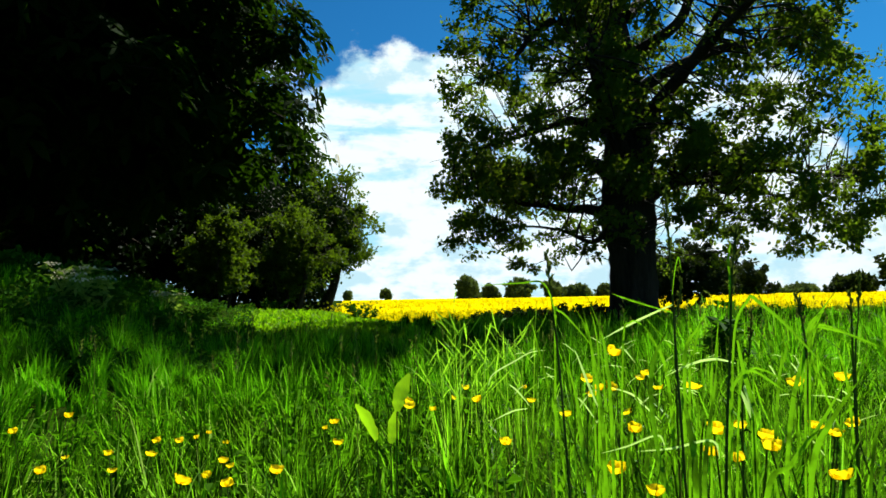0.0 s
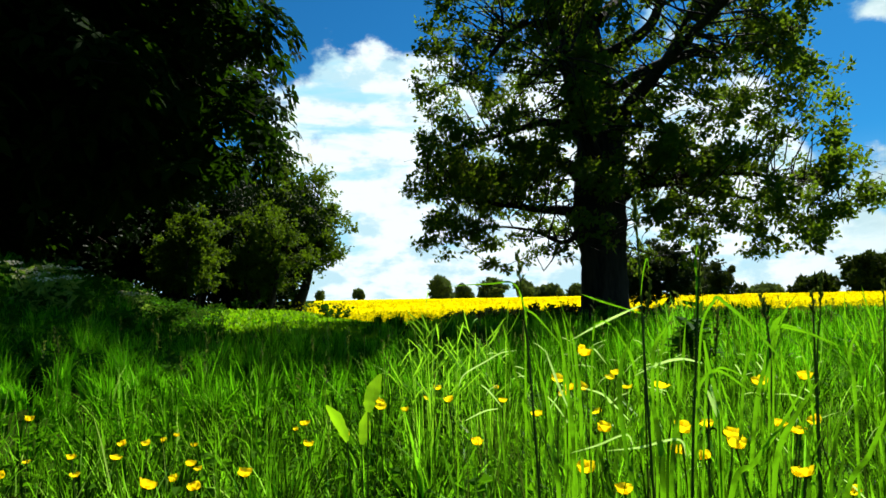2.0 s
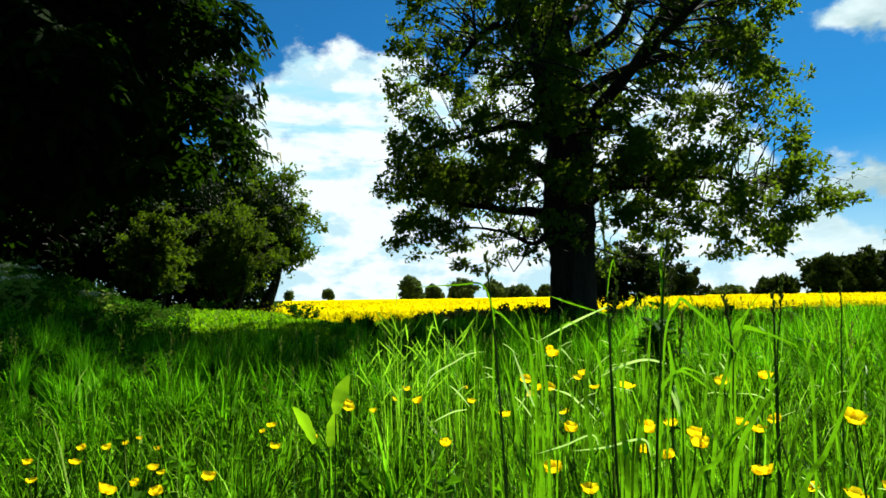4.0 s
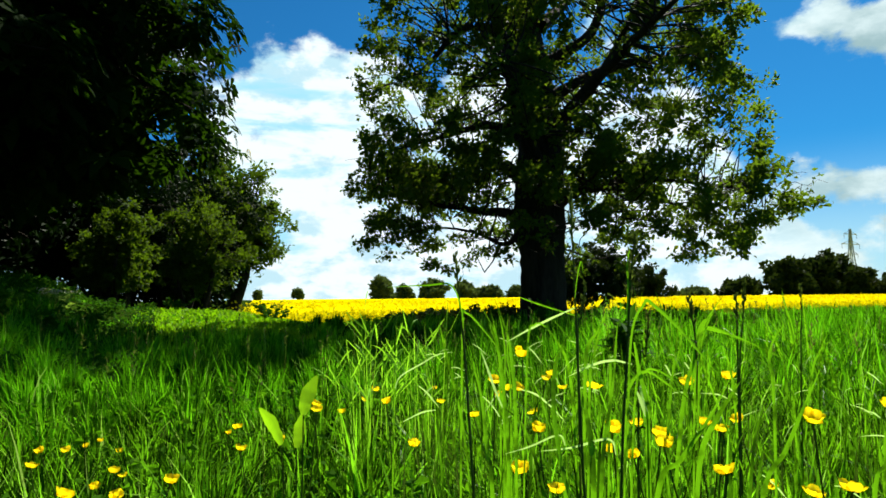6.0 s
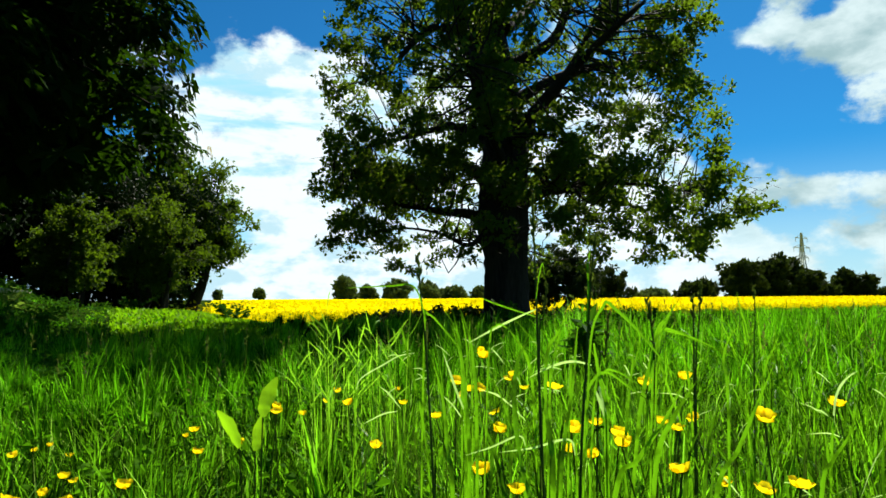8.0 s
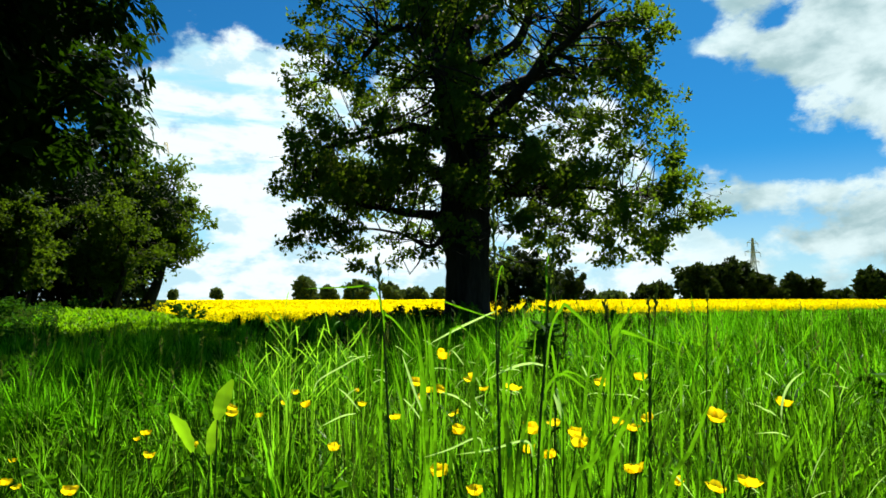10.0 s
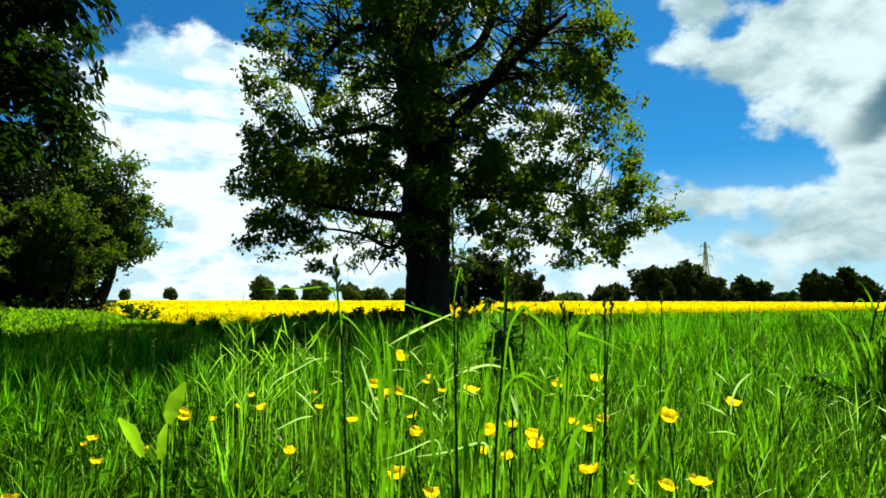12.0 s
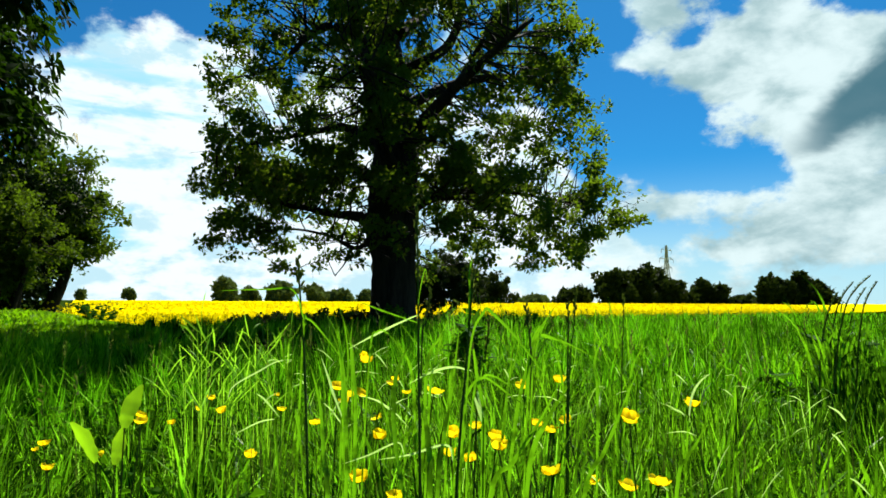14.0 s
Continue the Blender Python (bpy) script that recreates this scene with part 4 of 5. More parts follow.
def seed_heads():
    """Thin flowering stems that stand over the grass further off."""
    rng = np.random.default_rng(112)
    n = 170
    r, az = np.sqrt(rng.uniform(2.2, 42, n)), np.radians(rng.uniform(-30, 64, n))
    x, y = r * np.sin(az), r * np.cos(az)
    root = np.stack((x, y, ground_height(x, y)), -1)
    tall = rng.uniform(0.40, 0.56, n) * (0.85 + 0.2 * ease(np.degrees(az), 0, 26))
    lean, way = np.abs(rng.normal(0.05, 0.06, n)), rng.uniform(0, 6.28, n)
    v, q, t = ribbons(root, tall, lean, way, rng.uniform(0, 0.2, n), 0.0020 + 0.0005 * r, 3, rng)
    base = root + np.stack((np.cos(way) * np.sin(lean) * tall, np.sin(way) * np.sin(lean) * tall, np.cos(lean) * tall), -1)
    k = 7
    b = np.repeat(base, k, 0) - np.tile(np.linspace(0, 0.07, k), n)[:, None] * (0, 0, 1.0)
    lv, lf = leaf_blades(b, rng.normal(size=(n * k, 3)) * (0.5, 0.5, 0.3) + (0, 0, 0.9), np.full(n * k, 0.016) * (1 + np.repeat(r, k) * 0.1), np.full(n * k, 0.006) * (1 + np.repeat(r, k) * 0.15), rng)
    me = np_mesh("flowering_grass", np.concatenate((v, lv)), [q, np.concatenate((t, lf + len(v)))], SEED)
    tagged(new("flowering_grass", me), "thin dark flowering grass stems over the meadow", "grass", kind="stuff")


seed_heads()

# ---- buttercups ----


def petal_mesh():
    """A broad rounded petal, hinged at the origin, that curves up into a cup."""
    rows, cols = 5, 5
    v = []
    for i in range(rows):
        s = i / (rows - 1)
        half = 0.62 * math.sin(math.pi * (0.10 + 0.62 * s)) * (1 - 0.22 * s ** 6)
        ang = radians(12 + 58 * s)  # flat by the heart, steep at the rim
        rad, up = 0.12 + 0.92 * s - 0.14 * s * s, 0.70 * s * s + 0.14 * s
        for j in range(cols):
            u = 2 * j / (cols - 1) - 1
            notch = 0.05 * (1 - abs(u)) * (s == 1) + 0.16 * u * u * s
            v.append((rad - 0.20 * u * u * s - notch * math.cos(ang), half * u, up + 0.10 * u * u * s - notch * math.sin(ang)))
    f = [(i * cols + j, i * cols + j + 1, (i + 1) * cols + j + 1, (i + 1) * cols + j) for i in range(rows - 1) for j in range(cols - 1)]
    return np_mesh("petal", np.array(v), [np.array(f)], PETAL, True)


def heart_mesh():
    rng = np.random.default_rng(4)
    n = 26
    a, t = rng.uniform(0, 6.28, n), rng.uniform(0, 1, n) ** 0.5
    b = np.stack((0.1 * t * np.cos(a), 0.1 * t * np.sin(a), 0.05 + 0.1 * (1 - t)), -1)
    v, f = leaf_blades(b, np.stack((np.cos(a) * t, np.sin(a) * t, np.full(n, 0.9)), -1), np.full(n, 0.26), np.full(n, 0.09), rng)
    return np_mesh("stamens", v, [f], PETAL)


PETAL_MESH, HEART_MESH = petal_mesh(), heart_mesh()


def buttercup(x, y, z, rng):
    g = float(ground_height(x, y))
    size = rng.uniform(0.0108, 0.0136) if y > 0.6 else 0.0094
    flower = thing("buttercup", (x, y, g), "glossy yellow buttercup on a thin green stem", "flower", "buttercups in the meadow")
    bend = rng.normal(0, 0.03, 2)
    h = z - g
    run = curve_points([(bend[0], bend[1], -0.01, 0.0014), (bend[0] * 0.9, bend[1] * 0.9, 0.5 * h, 0.0012), (0, 0, h - 0.002, 0.0010)], 5)
    part("stem", np_mesh("stem", *tube_mesh(tube(run, 5)), STEM, True), flower)
    # the green receptacle with its sepals carries petals and stamens
    a = rng.uniform(0, 6.28) + np.arange(10) * 0.628
    tip = np.where(np.arange(10) % 2 == 0, 0.0042, 0.0014)
    ring = np.stack((np.cos(a) * tip, np.sin(a) * tip, np.full(10, h + 0.0012)), -1)
    v = np.concatenate((ring, [(0, 0, h - 0.0025), (0, 0, h + 0.0012)]))
    f = np.array([t for k in range(10) for t in ((k, 10, (k + 1) % 10), (k, (k + 1) % 10, 11))])
    head = part("receptacle", np_mesh("receptacle", v, [f], STEM), flower)
    tilt = Euler((rng.normal(0, 0.17), rng.normal(0, 0.17), rng.uniform(0, 6.28))).to_matrix().to_4x4()
    close = rng.uniform(-0.15, 0.25)
    for k in range(5):
        p = part("petal", PETAL_MESH, head)
        p.matrix_basis = (Matrix.Translation((0, 0, h)) @ tilt @ Matrix.Rotation(k * 1.2566 + rng.normal(0, 0.07), 4, "Z")
                          @ Matrix.Rotation(close + rng.normal(0, 0.12), 4, "Y") @ Matrix.Scale(size * rng.uniform(0.92, 1.06), 4))
    p = part("stamens", HEART_MESH, head)
    p.matrix_basis = Matrix.Translation((0, 0, h)) @ tilt @ Matrix.Scale(size, 4)


flower_rng = np.random.default_rng(77)
WEST = [(-0.969, 1.442, 0.336), (-0.64, 1.019, 0.357), (-1.096, 1.857, 0.181), (-0.881, 1.501, 0.359), (-0.699, 1.337, 0.31), (-0.69, 1.333, 0.276), (-0.629, 1.371, 0.299), (-0.706, 1.579, 0.281), (-0.66, 1.598, 0.277), (-0.349, 0.849, 0.384), (-0.775, 2.001, 0.20), (-0.462, 1.244, 0.285), (-0.745, 2.024, 0.21), (-0.436, 1.262, 0.308), (-0.65, 1.906, 0.204), (-0.318, 0.939, 0.354), (-0.54, 1.617, 0.21), (-0.236, 0.891, 0.385), (-0.396, 2.118, 0.20)]
MIDDLE = [(-0.23, 1.33, 0.367), (-0.222, 1.323, 0.326), (-0.219, 1.993, 0.20), (-0.081, 1.354, 0.403), (-0.068, 1.218, 0.415), (-0.03, 1.522, 0.356), (0.026, 2.179, 0.279), (0.054, 1.747, 0.373), (0.067, 1.355, 0.402), (0.11, 1.202, 0.347), (0.266, 2.168, 0.312), (0.223, 1.198, 0.398), (0.221, 1, 0.487), (0.34, 1.491, 0.388), (0.18, 0.684, 0.433), (0.289, 1.084, 0.518), (0.368, 1.304, 0.381), (0.227, 0.779, 0.455), (0.446, 1.469, 0.428)]
EAST = [(0.215, 0.668, 0.415), (0.482, 1.454, 0.407), (0.337, 0.884, 0.491), (0.352, 0.861, 0.406), (0.275, 0.663, 0.477), (0.459, 1.008, 0.41), (0.361, 0.727, 0.454), (0.454, 0.832, 0.5), (0.55, 0.963, 0.417), (0.275, 0.45, 0.49), (0.589, 0.953, 0.488), (0.545, 0.861, 0.441), (0.617, 0.899, 0.334), (0.521, 0.682, 0.392), (0.468, 0.608, 0.491), (0.37, 0.443, 0.475), (0.691, 0.756, 0.473)]
CLUSTER = [(0.271, 1.055, 0.468), (0.320, 0.710, 0.436), (0.329, 0.655, 0.461), (0.481, 0.800, 0.442), (0.303, 1.157, 0.519), (0.195, 1.468, 0.381), (0.414, 1.327, 0.455), (0.276, 1.156, 0.451)]
for spot in WEST + MIDDLE + EAST + CLUSTER:
    buttercup(*spot, flower_rng)
# ---- tall grasses close by ----


def strip(points, width, steps=7, cup=0.25, facing=None):
    """A long leaf along the points: three verts across, tapering to a tip, twisting a little."""
    run = curve_points(points, steps)
    n = len(run)
    d = unit(np.gradient(run, axis=0))
    side = unit(np.cross(d, np.array(facing if facing is not None else (0.25, 1.0, 0.35))))
    up = np.cross(side, d)
    s = np.linspace(0, 1, n)
    w = 0.5 * width * np.minimum(1, 0.40 + 1.1 * s) * (1 - s ** 3)
    v = np.stack((run - side * w[:, None] + up * w[:, None] * cup, run, run + side * w[:, None] + up * w[:, None] * cup), 1).reshape(-1, 3)
    i, j = np.meshgrid(np.arange(n - 1), np.arange(2), indexing="ij")
    f = np.stack((i * 3 + j, i * 3 + j + 1, (i + 1) * 3 + j + 1, (i + 1) * 3 + j), -1).reshape(-1, 4)
    return v, f



def grass_plant(points, head, leaves, seed, label, thick=0.0012, spread=0.35):
    """A flowering grass: stem from the ground through the points, a seed head over the last stretch, and long leaves."""
    rng = np.random.default_rng(seed)
    pts = [np.array(p, float) for p in points]
    low = pts[0]
    root = np.array((low[0] - (pts[1][0] - low[0]) * 0.6 + rng.normal(0, 0.01), low[1] + 0.015, 0))
    root[2] = float(ground_height(root[0], root[1])) - 0.01
    plant = thing("tall_grass", tuple(root), label, "grass", "tall flowering grasses")
    full = [(*root, thick * 1.1)] + [(*p, thick * (1 - 0.45 * k / len(pts))) for k, p in enumerate(pts)]
    run = curve_points(full, 8)
    run[:, :3] -= root
    part("stem", np_mesh("stem", *tube_mesh(tube(run, 6)), STEM, True), plant)
    # the seed head
    length = np.cumsum(np.concatenate(([0], np.linalg.norm(np.diff(run[:, :3], axis=0), axis=1))))
    n = int(head / 0.0011)
    at_s = rng.uniform(0, head, n)
    c = np.stack([np.interp(length[-1] - at_s, length, run[:, k]) for k in range(3)], -1)
    a = np.round(at_s / 0.006) * 2.4 + rng.normal(0, 0.3, n)
    out = np.stack((np.cos(a), 0.6 * np.sin(a), np.zeros(n)), -1)
    bulge = np.sin(np.pi * np.clip(at_s / head, 0.05, 1)) ** 0.5
    v, f = leaf_blades(c + out * 0.0012 * bulge[:, None], out * spread + (0, 0, 1), rng.uniform(0.006, 0.011, n) * (0.5 + 0.5 * bulge), rng.uniform(0.0025, 0.004, n), rng)
    part("seed_head", np_mesh("seed_head", v, [f], SEED), plant, "greenish grass seed head")
    for leaf, width, *look_of in leaves:
        q = np.array(leaf, float) - root
        v, f = strip(q, width)
        part("leaf_blade", np_mesh("leaf_blade", v, [f], look_of[0] if look_of else FRESH, True), plant)
    return plant


grass_plant([(0.111, 0.589, 0.439), (0.109, 0.614, 0.560), (0.104, 0.618, 0.626), (0.101, 0.617, 0.663)], 0.036,
            [([(0.109, 0.616, 0.600), (0.096, 0.605, 0.632), (0.070, 0.592, 0.633), (0.028, 0.575, 0.631)], 0.0022),
                          ([(0.112, 0.600, 0.42), (0.105, 0.61, 0.50), (0.09, 0.615, 0.57), (0.083, 0.61, 0.60)], 0.0029)],
            201, "tall dark grass stem with a narrow seed spike")
grass_plant([(0.194, 0.528, 0.453), (0.199, 0.550, 0.564), (0.199, 0.553, 0.634), (0.195, 0.547, 0.710)], 0.05,
            [([(0.197, 0.548, 0.611), (0.185, 0.579, 0.601), (0.167, 0.594, 0.590), (0.147, 0.603, 0.578)], 0.0028, GLINT), ([(0.199, 0.553, 0.604), (0.175, 0.583, 0.614), (0.155, 0.588, 0.622)], 0.0022),
             ([(0.198, 0.55, 0.62), (0.200, 0.547, 0.640), (0.203, 0.545, 0.652), (0.204, 0.543, 0.640)], 0.0012),
             ([(0.19, 0.53, 0.42), (0.182, 0.56, 0.492), (0.187, 0.58, 0.552), (0.207, 0.59, 0.590)], 0.0050)],
            202, "tall slender grass stem with a fine pointed head", 0.0011, 0.2)
grass_plant([(0.229, 0.535, 0.449), (0.246, 0.553, 0.563), (0.252, 0.553, 0.634), (0.256, 0.548, 0.679)], 0.062,
            [([(0.235, 0.534, 0.48), (0.243, 0.535, 0.585), (0.2535, 0.530, 0.614), (0.257, 0.529, 0.6165), (0.2605, 0.527, 0.613), (0.274, 0.515, 0.596), (0.287, 0.500, 0.573), (0.299, 0.484, 0.550)], 0.0036),
             ([(0.246, 0.55, 0.60), (0.247, 0.547, 0.63), (0.246, 0.545, 0.650), (0.249, 0.543, 0.668)], 0.0024),
             ([(0.250, 0.551, 0.560), (0.235, 0.558, 0.563), (0.219, 0.569, 0.558), (0.198, 0.580, 0.546)], 0.0030, GLINT),
             ([(0.25, 0.545, 0.58), (0.254, 0.546, 0.556), (0.259, 0.542, 0.527), (0.263, 0.537, 0.505)], 0.0043)],
            203, "tall grass stem with a loose green panicle", 0.0012, 0.55)
grass_plant([(0.537, 0.841, 0.481), (0.550, 0.845, 0.591), (0.553, 0.843, 0.641)], 0.045,
            [([(0.53, 0.84, 0.38), (0.52, 0.83, 0.50), (0.50, 0.82, 0.56)], 0.0043)], 204, "dark grass stem with a short dense spike")
grass_plant([(0.783, 1.041, 0.502), (0.788, 1.041, 0.57), (0.791, 1.042, 0.638)], 0.05,
            [([(0.78, 1.04, 0.35), (0.80, 1.03, 0.50), (0.84, 1.02, 0.55)], 0.0050)], 205, "dark grass stem with a short dense spike")
grass_plant([(0.306, 0.850, 0.533), (0.313, 0.851, 0.594), (0.320, 0.849, 0.641)], 0.04,
            [([(0.30, 0.85, 0.38), (0.29, 0.84, 0.52), (0.262, 0.83, 0.575)], 0.0050)], 206, "slim grass stem with a small dark spike")
grass_plant([(0.365, 0.647, 0.516), (0.368, 0.652, 0.572), (0.364, 0.656, 0.619)], 0.035,
            [([(0.357, 0.658, 0.45), (0.373, 0.658, 0.574), (0.390, 0.650, 0.602)], 0.0036)], 207, "slim grass stem with a small dark spike")
grass_plant([(0.482, 0.756, 0.537), (0.484, 0.757, 0.58), (0.485, 0.758, 0.621)], 0.03,
            [([(0.48, 0.75, 0.40), (0.40, 0.704, 0.563), (0.422, 0.688, 0.578), (0.475, 0.650, 0.548)], 0.0036)], 208, "slim grass stem with a small dark spike")
grass_plant([(0.339, 0.734, 0.508), (0.350, 0.736, 0.55), (0.355, 0.734, 0.60)], 0.04,
            [([(0.30, 0.545, 0.40), (0.305, 0.539, 0.477), (0.318, 0.533, 0.512), (0.339, 0.524, 0.549)], 0.0065)], 209, "slim grass stem with broad leaves below")


def long_leaf(points, width, mat, facing=None):
    """One long grass leaf that rises from the ground and runs through the points."""
    pts = [np.array(p, float) for p in points]
    slope = (pts[1] - pts[0]) * (1, 1, 0)
    root = pts[0] - slope * 1.2 + (0, 0.03, 0)
    root[2] = float(ground_height(root[0], root[1])) - 0.01
    plant = thing("grass_leaf", tuple(root), "single long green grass leaf arching among the meadow grass" if mat is FRESH else "single grass leaf arching over, a sheen painted on in pale colour", "grass", "long single grass leaves")
    low = [root, root * 0.45 + pts[0] * 0.55 - slope * 0.2]
    if mat is not FRESH:  # the painted sheen covers the bent end only
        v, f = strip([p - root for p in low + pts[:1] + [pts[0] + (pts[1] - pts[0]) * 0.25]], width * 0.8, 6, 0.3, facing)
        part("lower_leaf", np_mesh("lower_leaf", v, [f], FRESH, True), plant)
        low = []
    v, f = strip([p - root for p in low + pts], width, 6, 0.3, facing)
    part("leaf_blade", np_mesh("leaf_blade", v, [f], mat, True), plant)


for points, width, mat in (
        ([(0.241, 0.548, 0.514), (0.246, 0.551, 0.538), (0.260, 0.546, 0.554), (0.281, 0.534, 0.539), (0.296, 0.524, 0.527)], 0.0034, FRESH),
        ([(0.266, 0.559, 0.510), (0.264, 0.562, 0.521), (0.259, 0.567, 0.538)], 0.0046, GLINT),
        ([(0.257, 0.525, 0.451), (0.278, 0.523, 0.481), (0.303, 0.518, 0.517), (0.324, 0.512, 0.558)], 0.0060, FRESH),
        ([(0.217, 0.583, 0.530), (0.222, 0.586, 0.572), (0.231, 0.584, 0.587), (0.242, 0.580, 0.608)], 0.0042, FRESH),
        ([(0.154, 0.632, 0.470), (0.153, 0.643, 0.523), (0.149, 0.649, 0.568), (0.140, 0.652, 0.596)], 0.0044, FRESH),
        ([(0.143, 0.602, 0.515), (0.136, 0.607, 0.534), (0.131, 0.610, 0.550), (0.124, 0.613, 0.571)], 0.0030, GLINT),
        ([(0.191, 0.564, 0.487), (0.185, 0.566, 0.497), (0.160, 0.571, 0.487), (0.136, 0.575, 0.480)], 0.0022, GLINT),
        ([(0.232, 0.548, 0.480), (0.226, 0.551, 0.495), (0.195, 0.560, 0.487), (0.166, 0.568, 0.483)], 0.0028, GLINT),
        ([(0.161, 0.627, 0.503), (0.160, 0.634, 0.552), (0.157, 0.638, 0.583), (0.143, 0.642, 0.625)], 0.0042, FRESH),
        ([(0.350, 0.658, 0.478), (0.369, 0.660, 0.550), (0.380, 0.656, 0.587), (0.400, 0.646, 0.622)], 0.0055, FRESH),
        ([(0.634, 0.701, 0.456), (0.642, 0.702, 0.494), (0.651, 0.697, 0.515), (0.663, 0.688, 0.529)], 0.0044, GLINT),
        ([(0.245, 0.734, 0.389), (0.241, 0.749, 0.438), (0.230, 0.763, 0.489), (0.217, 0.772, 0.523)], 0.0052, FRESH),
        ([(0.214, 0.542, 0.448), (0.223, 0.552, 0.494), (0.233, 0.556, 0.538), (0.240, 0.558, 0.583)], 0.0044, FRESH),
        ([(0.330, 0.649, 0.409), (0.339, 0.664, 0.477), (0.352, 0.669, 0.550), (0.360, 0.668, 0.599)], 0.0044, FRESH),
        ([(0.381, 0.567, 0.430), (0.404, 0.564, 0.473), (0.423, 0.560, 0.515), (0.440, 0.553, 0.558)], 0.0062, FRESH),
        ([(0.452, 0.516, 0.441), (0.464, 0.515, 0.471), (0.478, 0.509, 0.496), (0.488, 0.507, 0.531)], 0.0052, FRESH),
        ([(0.044, 0.667, 0.528), (0.050, 0.665, 0.541), (0.073, 0.659, 0.555), (0.088, 0.658, 0.563), (0.104, 0.651, 0.566)], 0.0019, GLINT),
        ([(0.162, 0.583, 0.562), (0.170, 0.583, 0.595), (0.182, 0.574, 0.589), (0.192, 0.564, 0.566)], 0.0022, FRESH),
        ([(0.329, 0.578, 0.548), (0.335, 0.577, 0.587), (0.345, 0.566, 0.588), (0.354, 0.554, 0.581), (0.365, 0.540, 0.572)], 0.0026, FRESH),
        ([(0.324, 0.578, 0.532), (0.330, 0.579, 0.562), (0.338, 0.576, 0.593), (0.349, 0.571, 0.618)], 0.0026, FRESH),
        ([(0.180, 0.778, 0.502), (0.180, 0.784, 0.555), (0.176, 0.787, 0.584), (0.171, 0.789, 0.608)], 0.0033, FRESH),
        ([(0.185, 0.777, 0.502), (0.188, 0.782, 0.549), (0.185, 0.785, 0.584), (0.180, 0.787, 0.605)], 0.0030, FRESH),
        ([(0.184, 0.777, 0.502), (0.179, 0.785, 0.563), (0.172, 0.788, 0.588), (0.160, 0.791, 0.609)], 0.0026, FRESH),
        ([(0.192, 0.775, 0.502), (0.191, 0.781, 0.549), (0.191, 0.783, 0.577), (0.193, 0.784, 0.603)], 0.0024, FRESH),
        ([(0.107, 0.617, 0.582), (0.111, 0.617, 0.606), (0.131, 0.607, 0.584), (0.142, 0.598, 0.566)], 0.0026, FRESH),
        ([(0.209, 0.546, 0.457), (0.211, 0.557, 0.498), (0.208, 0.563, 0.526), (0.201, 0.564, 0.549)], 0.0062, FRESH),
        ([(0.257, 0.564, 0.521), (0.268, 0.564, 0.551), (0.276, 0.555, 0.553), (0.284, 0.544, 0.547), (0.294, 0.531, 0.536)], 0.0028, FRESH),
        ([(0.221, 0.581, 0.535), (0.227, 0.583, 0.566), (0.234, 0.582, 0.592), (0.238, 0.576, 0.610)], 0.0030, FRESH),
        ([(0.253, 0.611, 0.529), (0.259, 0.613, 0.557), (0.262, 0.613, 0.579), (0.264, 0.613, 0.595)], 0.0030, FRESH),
        ([(0.269, 0.561, 0.531), (0.266, 0.563, 0.536), (0.261, 0.560, 0.537), (0.263, 0.549, 0.515)], 0.0030, GLINT),
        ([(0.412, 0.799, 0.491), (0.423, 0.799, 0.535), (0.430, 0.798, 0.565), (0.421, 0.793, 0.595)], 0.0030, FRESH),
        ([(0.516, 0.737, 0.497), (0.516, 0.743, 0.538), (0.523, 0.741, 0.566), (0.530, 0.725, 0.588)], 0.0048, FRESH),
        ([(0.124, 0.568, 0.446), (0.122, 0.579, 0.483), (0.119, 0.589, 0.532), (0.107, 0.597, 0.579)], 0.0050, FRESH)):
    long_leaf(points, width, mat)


def stalk_stuff():
    """Thin dark stalks standing among the near blades."""
    rng = np.random.default_rng(114)
    n = 850
    az, r = np.radians(rng.uniform(4, 62, n)), np.sqrt(rng.uniform(0.42, 2.6, n))
    x, y = r * np.sin(az), r * np.cos(az)
    root = np.stack((x, y, ground_height(x, y) - 0.01), -1)
    v, q, t = ribbons(root, rng.uniform(0.2, 0.42, n), np.abs(rng.normal(0.06, 0.1, n)), rng.uniform(0, 6.28, n), rng.uniform(0, 0.3, n), rng.uniform(0.002, 0.0042, n), 4, rng)
    tagged(new("grass_stalks", np_mesh("grass_stalks", v, [q, t], STEM, True)), "thin dark grass stalks among the green blades", "grass", kind="stuff")


stalk_stuff()


